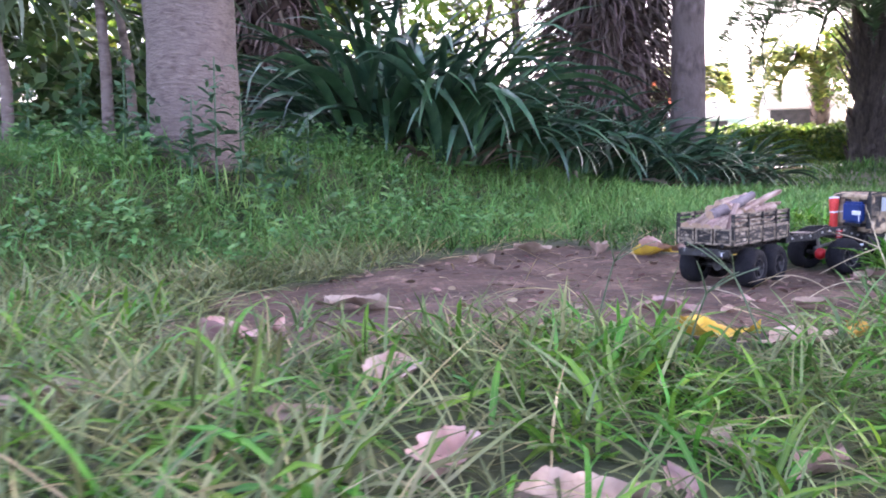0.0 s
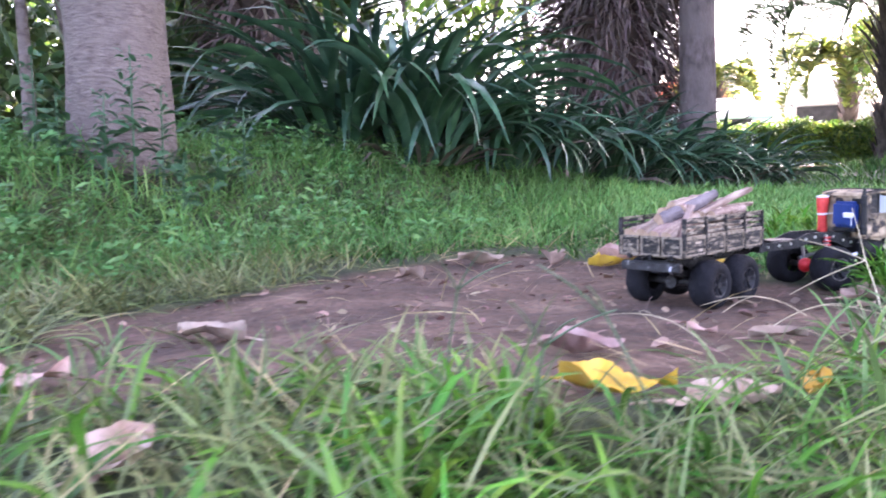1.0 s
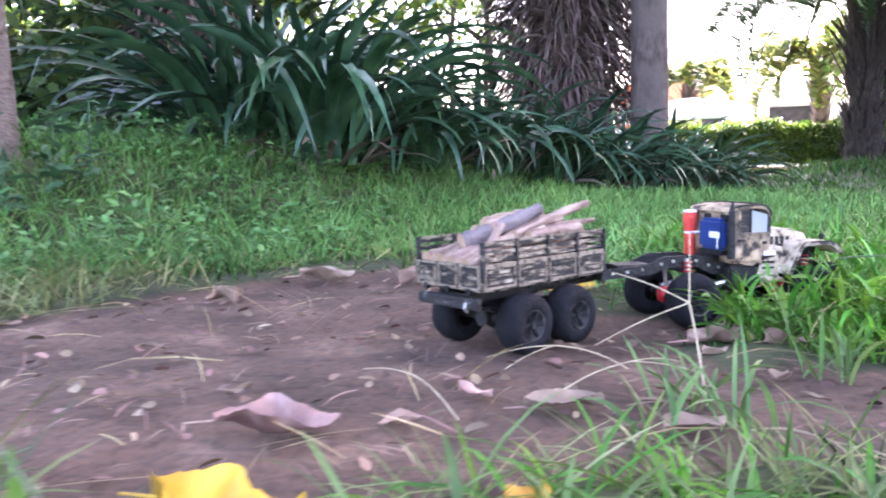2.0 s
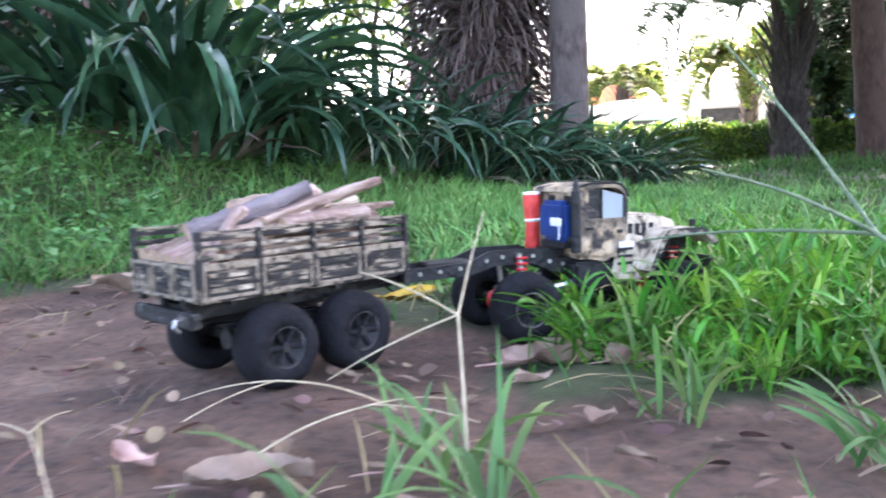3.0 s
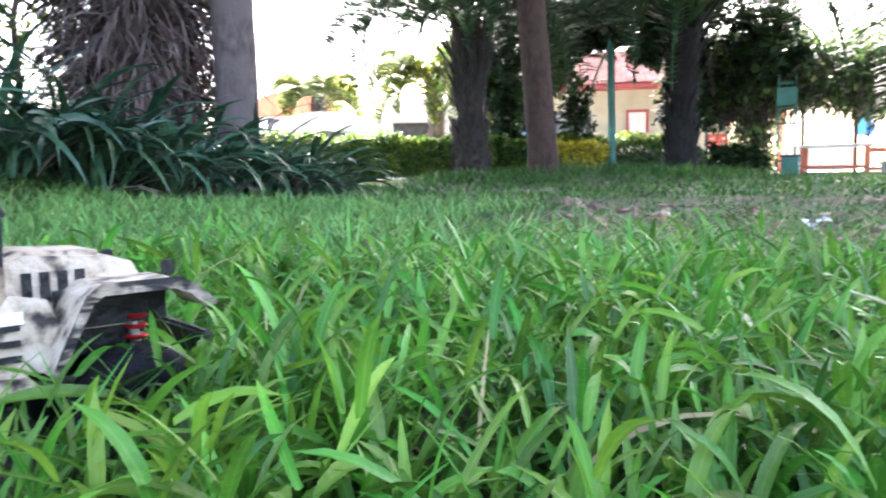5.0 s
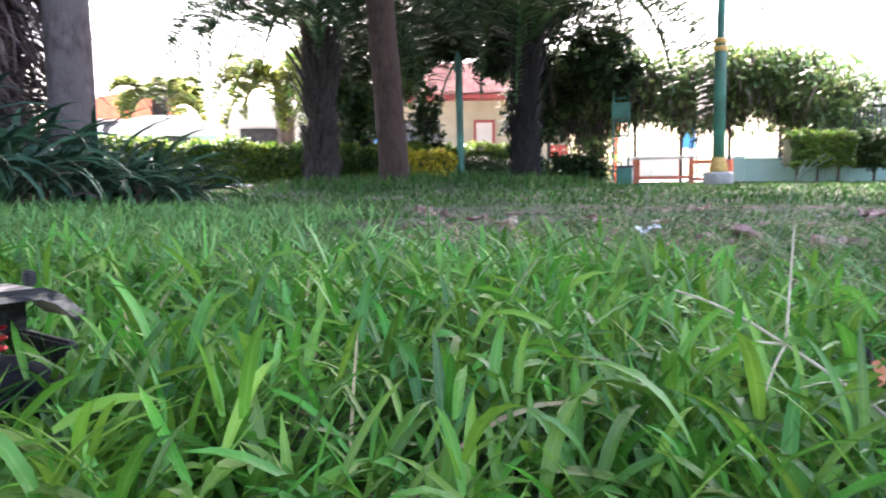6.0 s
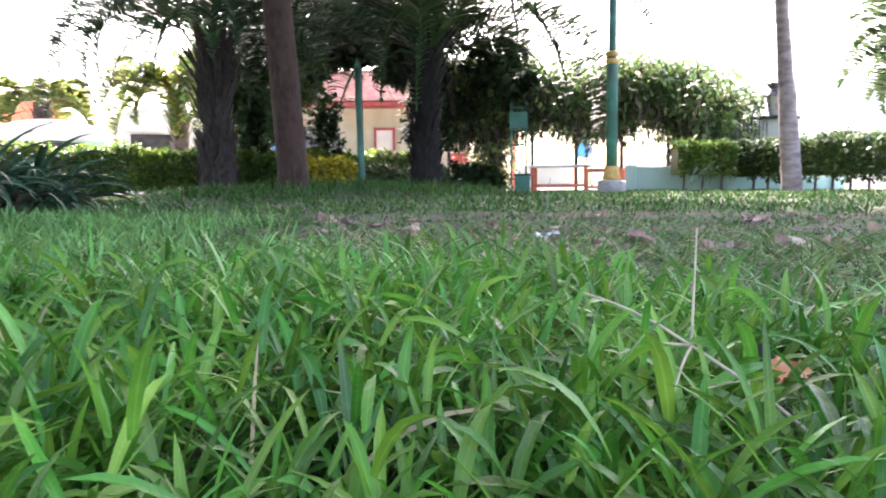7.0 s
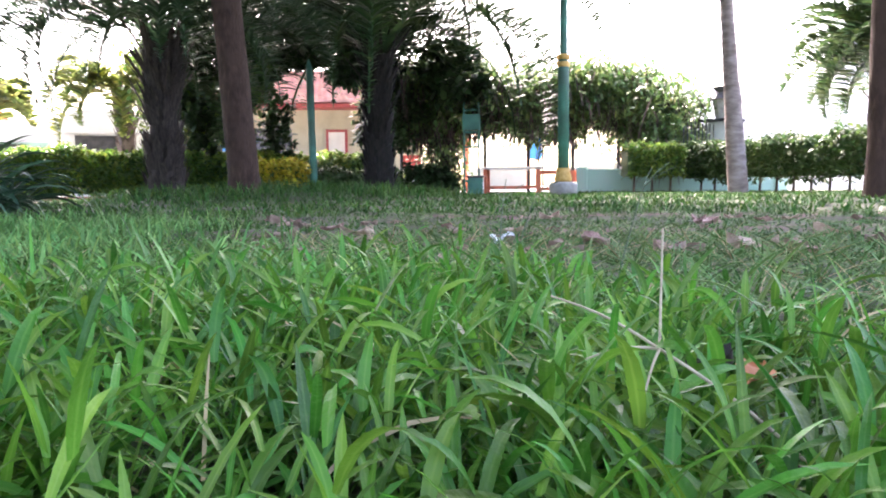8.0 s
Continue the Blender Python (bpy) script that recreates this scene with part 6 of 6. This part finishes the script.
    for s in (-1, 1):
        for k in range(4):
            part("bonnet_louvre", box(C1 + 0.010 + 0.009 * k, s * 0.031, CZ0 + 0.018, C1 + 0.015 + 0.009 * k, s * 0.0325, CZ0 + 0.034), M["black"], t)
    for k in range(6):
        part("grille_bar", box(0.203, -0.024 + 0.0085 * k, CZ0 + 0.002, 0.2055, -0.0205 + 0.0085 * k, CZ0 + 0.026), M["black"], t)
    for s in (-1, 1):
        ya, yb = s * 0.031, s * 0.070
        line = [(0.142, 0.068), (0.147, 0.080), (0.160, 0.106), (0.168, 0.1115), (0.208, 0.1115), (0.218, 0.107), (0.230, 0.095)]
        back = [(0.146, 0.066), (0.151, 0.0785), (0.1635, 0.1035), (0.1695, 0.1080), (0.2070, 0.1080), (0.2155, 0.1042), (0.227, 0.0930)]
        part("front_wing", prism(line + back[::-1], ya, yb), M["pale_paint"], t, "angular front wing, worn tan paint")
        lip = [(px + 0.001, pz + 0.0008) for px, pz in line]
        part("wing_lip", prism(lip + [(px, pz - 0.002) for px, pz in back[::-1]], yb, yb + s * 0.002), M["paint"], t)
        part("inner_wing", box(0.155, ya, 0.084, 0.216, ya + s * 0.002, 0.106), M["black"], t)
        part("headlight", lathe([(0.006, 0.0), (0.0075, 0.004), (0.006, 0.007)], 14), M["scuffed"], t, "round dark headlight").matrix_local = pose(0.206, s * 0.024, 0.094, 0, 90, 0)
        part("indicator", box(0.208, s * 0.048, 0.1115, 0.214, s * 0.054, 0.120, 0.001), M["black"], t, "small black wing-top lamp")
    part("bumper", box(0.226, -0.060, 0.062, 0.233, 0.060, 0.078, 0.002), M["scuffed"], t)
    # stack at the corner, roll and can on the cab back
    ex = bmesh.new()
    rod((CM - 0.003, -CW - 0.003, CZ0 + 0.008), (CM - 0.003, -CW - 0.003, CZ1 - 0.002), 0.0058, 0.0050, 12, ex)
    rod((CM - 0.003, -CW - 0.003, CZ1 - 0.002), (CM - 0.002, -CW - 0.003, CZ1 + 0.010), 0.0040, 0.0018, 10, ex)
    part("exhaust_pipe", ex, M["black"], t, "black upright exhaust pipe")
    part("can_bracket", box(CM - 0.015, -0.040, CZ0 + 0.012, CM, 0.008, CZ0 + 0.0185), M["black"], t)
    part("rear_step", box(CM - 0.020, -0.020, CZ0 + 0.002, CM, 0.018, CZ0 + 0.010, 0.002), M["scuffed"], t)
    can = part("jerrycan", box(CM - 0.017, -0.042, CZ0 + 0.019, CM - 0.0012, 0.010, CZ0 + 0.063, 0.005), M["blue_can"], t, "dark blue plastic jerrycan")
    for yy in (-0.028, -0.006):
        part("rib", box(CM - 0.0172, yy - 0.003, CZ0 + 0.025, CM - 0.0158, yy + 0.003, CZ0 + 0.057, 0.0005), M["blue_can"], can)
    part("cap", rod((CM - 0.008, -0.004, CZ0 + 0.061), (CM - 0.008, -0.004, CZ0 + 0.066), 0.0035, 0.0035, 10), M["black"], can)
    part("strap", box(CM - 0.0182, -0.0415, CZ0 + 0.036, CM - 0.0155, -0.019, CZ0 + 0.045, 0.0008), M["white_tape"], can, "white tape strap")
    part("wire", rod((CM - 0.0172, -0.038, CZ0 + 0.022), (CM - 0.0172, -0.038, CZ0 + 0.036), 0.0008, 0.0008, 6), M["white_tape"], can, "thin white cord")
    roll = part("red_roll", lathe([(0.0072, 0.0), (0.0084, 0.004), (0.0076, 0.028), (0.0082, 0.034), (0.0100, 0.052), (0.0102, 0.061), (0.0088, 0.064)], 18), M["red_cloth"], t, "red wrapped roll tied on the cab corner", True)
    roll.location = (CM - 0.012, 0.037, CZ0 + 0.005)
    part("tie", lathe([(0.0078, 0.032), (0.0088, 0.033), (0.0088, 0.035), (0.0078, 0.036)], 16), M["white_tape"], roll, "white string tie")
    part("cord", rod((-0.002, -0.009, 0.035), (0.0, -0.030, 0.037), 0.0010, 0.0010, 6), M["white_tape"], roll, "white cord across the cab back")
    part("roll_cap", lathe([(0.0080, 0.0635), (0.0106, 0.0637), (0.0104, 0.066), (0.003, 0.067)], 16), M["white_tape"], roll, "pale roll end")
    return t


build_tractor()


# ---- fallen leaves ----
def fallen_leaf(x, y, size, rz, curl, mat, label, seed, tilt=(0, 0), ratio=0.55, z=None):
    """One dry leaf: pointed outline, midrib, curled edges, real thickness by its curl."""
    r = np.random.default_rng(seed)
    n, m = 26, 10
    ph = r.random(4) * 6.28
    vs, fs = [], []
    for i in range(n + 1):
        t = i / n
        lobe = 1 + 0.16 * math.sin(9 * t + ph[0]) + 0.08 * math.sin(23 * t + ph[1])
        big = 0.22 * math.sin(15 * t + ph[3]) if size > 0.085 else 0.0
        w = size * ratio * 0.5 * max(0.02, math.sin(math.pi * min(1, t ** 0.85)) ** 0.8) * (lobe + big)
        for j in range(m + 1):
            s = 2 * j / m - 1
            zz = curl * size * (0.22 * s * s * (1 + 0.6 * math.sin(5 * t + ph[2])) + 0.10 * math.sin(7 * t + 2.5 * s + ph[3]) + 0.25 * (t - 0.5) ** 2) + 0.006 * size * r.normal()
            vs.append((size * (t - 0.5), w * s * (1 - 0.12 * curl * s * s), zz + (0.0 if j != m // 2 else -0.012 * size)))
    for i in range(n):
        for j in range(m):
            k = i * (m + 1) + j
            fs.append((k, k + m + 1, k + m + 2, k + 1))
    me = mesh_from("fallen_leaf", vs, fs, mat, smooth=True)
    o = new("fallen_leaf", me)
    lo = min(v[2] for v in vs)
    zz = float(ground_z(x, y)) if z is None else z
    o.matrix_world = pose(x, y, zz - lo - 0.002, tilt[0], tilt[1], rz)
    if size >= 0.045:
        z0 = vs[m // 2][2]
        part("leaf_stalk", rod((-0.5 * size - 0.25 * size, 0.02 * size, z0 - 0.01 * size), (-0.46 * size, 0, z0 + 0.004 * size), 0.009 * size, 0.014 * size, 6), mat, o, "thin dry leaf stalk")
    return tagged(o, label, "leaf", "fallen leaves")


BIG = "large curled pinkish-brown dry leaf on the soil"
# on the near track
for i, (x, y, s, rz, c) in enumerate([
        (0.97, 1.395, 0.105, 12, 0.5), (1.13, 1.52, 0.04, 150, 0.5), (1.215, 1.485, 0.075, 8, 0.4), (1.32, 1.415, 0.07, 35, 0.35), (1.08, 1.165, 0.11, 15, 0.35),
        (1.07, 1.43, 0.04, 30, 0.5), (1.44, 1.585, 0.04, 60, 0.5), (0.45, 1.55, 0.13, 160, 0.4), (0.35, 1.25, 0.12, 30, 0.5)]):
    fallen_leaf(x, y, s, rz, c, M["dry_leaf"], BIG, 200 + i)
# in the grass before the track
for i, (x, y, s, rz, c) in enumerate([
        (0.68, 0.80, 0.10, 75, 0.5), (0.79, 0.735, 0.11, 10, 0.4), (0.27, 0.88, 0.12, 20, 0.5), (0.86, 0.76, 0.05, 100, 0.8), (0.60, 1.02, 0.10, 80, 0.6),
        (0.90, 0.86, 0.07, 120, 0.5), (0.55, 0.86, 0.09, 10, 0.4), (0.98, 0.80, 0.08, 50, 0.4)]):
    fallen_leaf(x, y, s, rz, c, M["dry_leaf"], BIG, 220 + i)
# on the far side of the track
for i, (x, y, s, rz, c) in enumerate([
        (1.42, 1.745, 0.095, 15, 0.5), (1.40, 1.70, 0.045, 40, 0.4), (1.46, 1.84, 0.06, 100, 0.4), (1.50, 1.75, 0.07, 20, 0.5), (1.44, 1.76, 0.05, 200, 0.4),
        (0.78, 2.32, 0.11, 20, 0.6), (0.95, 2.28, 0.10, 80, 0.8), (0.65, 2.1, 0.1, 130, 0.5), (1.1, 2.2, 0.12, 10, 0.7), (1.5, 2.25, 0.12, 60, 0.5),
        (1.75, 2.9, 0.12, 20, 0.3)]):
    fallen_leaf(x, y, s, rz, c, M["dry_leaf"], BIG, 230 + i)
YEL = "yellow fallen leaf on the soil"
for i, (x, y, s, rz, c) in enumerate([(0.995, 1.215, 0.11, -12, 0.45), (1.18, 1.235, 0.055, 65, 0.8), (1.25, 2.12, 0.10, 20, 0.4), (1.07, 2.17, 0.11, 200, 0.5)]):
    fallen_leaf(x, y, s, rz, c, M["yellow_dead"], YEL, 240 + i)
r_ = np.random.default_rng(77)
for i in range(55):
    x, y = 0.2 + 1.35 * r_.random(), 1.2 + 1.1 * r_.random()
    if bare(x, y) and not under_toy(np.array(x), np.array(y)):
        fallen_leaf(x, y, 0.012 + 0.024 * r_.random(), 360 * r_.random(), 0.35, M["litter"], "small crumpled dry leaf scrap", 300 + i, ratio=0.25 + 0.25 * r_.random())
for i in range(40):
    a, d = radians(25 + 45 * r_.random()), 1.6 + 2.2 * r_.random()
    x, y = 1.59 + d * math.sin(a), 1.47 + d * math.cos(a)
    fallen_leaf(x, y, 0.05 + 0.07 * r_.random(), 360 * r_.random(), 0.6, M["dry_leaf"], "dry brown leaf lying on the lawn", 400 + i, z=float(ground_z(x, y)) + 0.01)

# odds and ends lying on the lawn
fallen_leaf(2.04, 1.74, 0.036, 160, 0.8, M["black_leaf"], "dark curled dead leaf caught in the grass", 501, (10, 5), z=0.045)
fallen_leaf(2.02, 1.70, 0.045, 20, 0.4, M["orange_leaf"], "orange-brown dead leaf caught in the grass", 502, (20, 0), z=0.05)
fallen_leaf(3.20, 3.12, 0.10, 30, 0.7, M["white_tape"], "crumpled scrap of white paper on the lawn", 503, (0, 0), 0.7)
fallen_leaf(4.05, 2.55, 0.16, 150, 0.5, M["log_end"], "pale broken piece of wood on the lawn", 504, (0, 0), 0.35)


# ---- near seed stalks ----
def seed_head(hub, tips, foot, label, r0=0.0016, mat=None):
    """A finger-grass seed head: a stem and a few thin spikes from one hub."""
    mat = mat or M["stalk"]
    t = thing("grass_stalk", Matrix.Identity(4), label, "grass stalk")

    def bent(a, b_, sag, ra, rb):
        bm = bmesh.new()
        a, b_ = Vector(a), Vector(b_)
        prev, n = a, 7
        for k in range(1, n + 1):
            u = k / n
            p = a.lerp(b_, u) + Vector((0, 0, sag * math.sin(math.pi * u)))
            rod(prev, p, ra + (rb - ra) * (u - 1 / n), ra + (rb - ra) * u, 7, bm)
            prev = p
        return bm

    part("stem", bent(foot, hub, 0.006, r0 * 1.2, r0), mat, t)
    for k, tip in enumerate(tips):
        part("spike", bent(hub, tip, 0.003, r0 * 0.9, r0 * 0.55), mat, t)
    return t


M["stalk"] = material("green_stalk", [(0.3, (0.055, 0.095, 0.048)), (0.7, (0.135, 0.18, 0.10))], 140, 6, 0.6, 0.5)
M["stalk_dry"] = material("dry_stalk", [(0.3, (0.30, 0.24, 0.15)), (0.7, (0.50, 0.42, 0.28))], 90, 4, 0.7, 0.3)
seed_head((1.504, 1.338, 0.152), [(1.440, 1.343, 0.178), (1.490, 1.480, 0.245), (1.436, 1.437, 0.142)], (1.66, 1.23, 0.0), "pale green seed stalk leaning over the track", 0.0010)
seed_head((1.340, 1.550, 0.085), [(1.36, 1.655, 0.146), (1.27, 1.59, 0.11), (1.25, 1.56, 0.04)], (1.345, 1.49, 0.0), "pale seed stalk rising from the soil", 0.0009, M["stalk_dry"])
seed_head((1.926, 1.699, 0.079), [(1.958, 1.72, 0.137), (1.875, 1.725, 0.108), (1.885, 1.712, 0.078), (1.889, 1.682, 0.062)], (1.99, 1.63, 0.0), "dry straw-coloured seed stalk in the grass", 0.0009, M["stalk_dry"])
r_ = np.random.default_rng(91)
for i in range(7):
    x, y = (0.75 + 0.3 * r_.random(), 0.98 + 0.22 * r_.random()) if i < 3 else (1.9 + 1.2 * r_.random(), 1.9 + 1.4 * r_.random())
    a = r_.random() * 6.28
    h = 0.10 + 0.06 * r_.random()
    hub = (x + 0.05 * math.cos(a), y + 0.05 * math.sin(a), h)
    seed_head(hub, [(hub[0] + 0.05 * math.cos(a + q), hub[1] + 0.05 * math.sin(a + q), h + 0.02 + 0.02 * r_.random()) for q in (-0.7, 0.1, 0.8)], (x, y, float(ground_z(x, y))), "thin seed stalk standing in the grass", 0.0010, M["stalk"])
for x, y, a, h in ((1.20, 1.50, 0.4, 0.030), (1.12, 1.44, 2.2, 0.022), (1.29, 1.62, 3.6, 0.035), (1.36, 1.42, 5.2, 0.02)):
    hub = (x + 0.09 * math.cos(a), y + 0.09 * math.sin(a), h)
    seed_head(hub, [(hub[0] + 0.07 * math.cos(a + q), hub[1] + 0.07 * math.sin(a + q), h * 0.5 + 0.004) for q in (-0.5, 0.3)], (x, y, 0.0), "dry bent grass stalk lying on the soil", 0.0007, M["stalk_dry"])
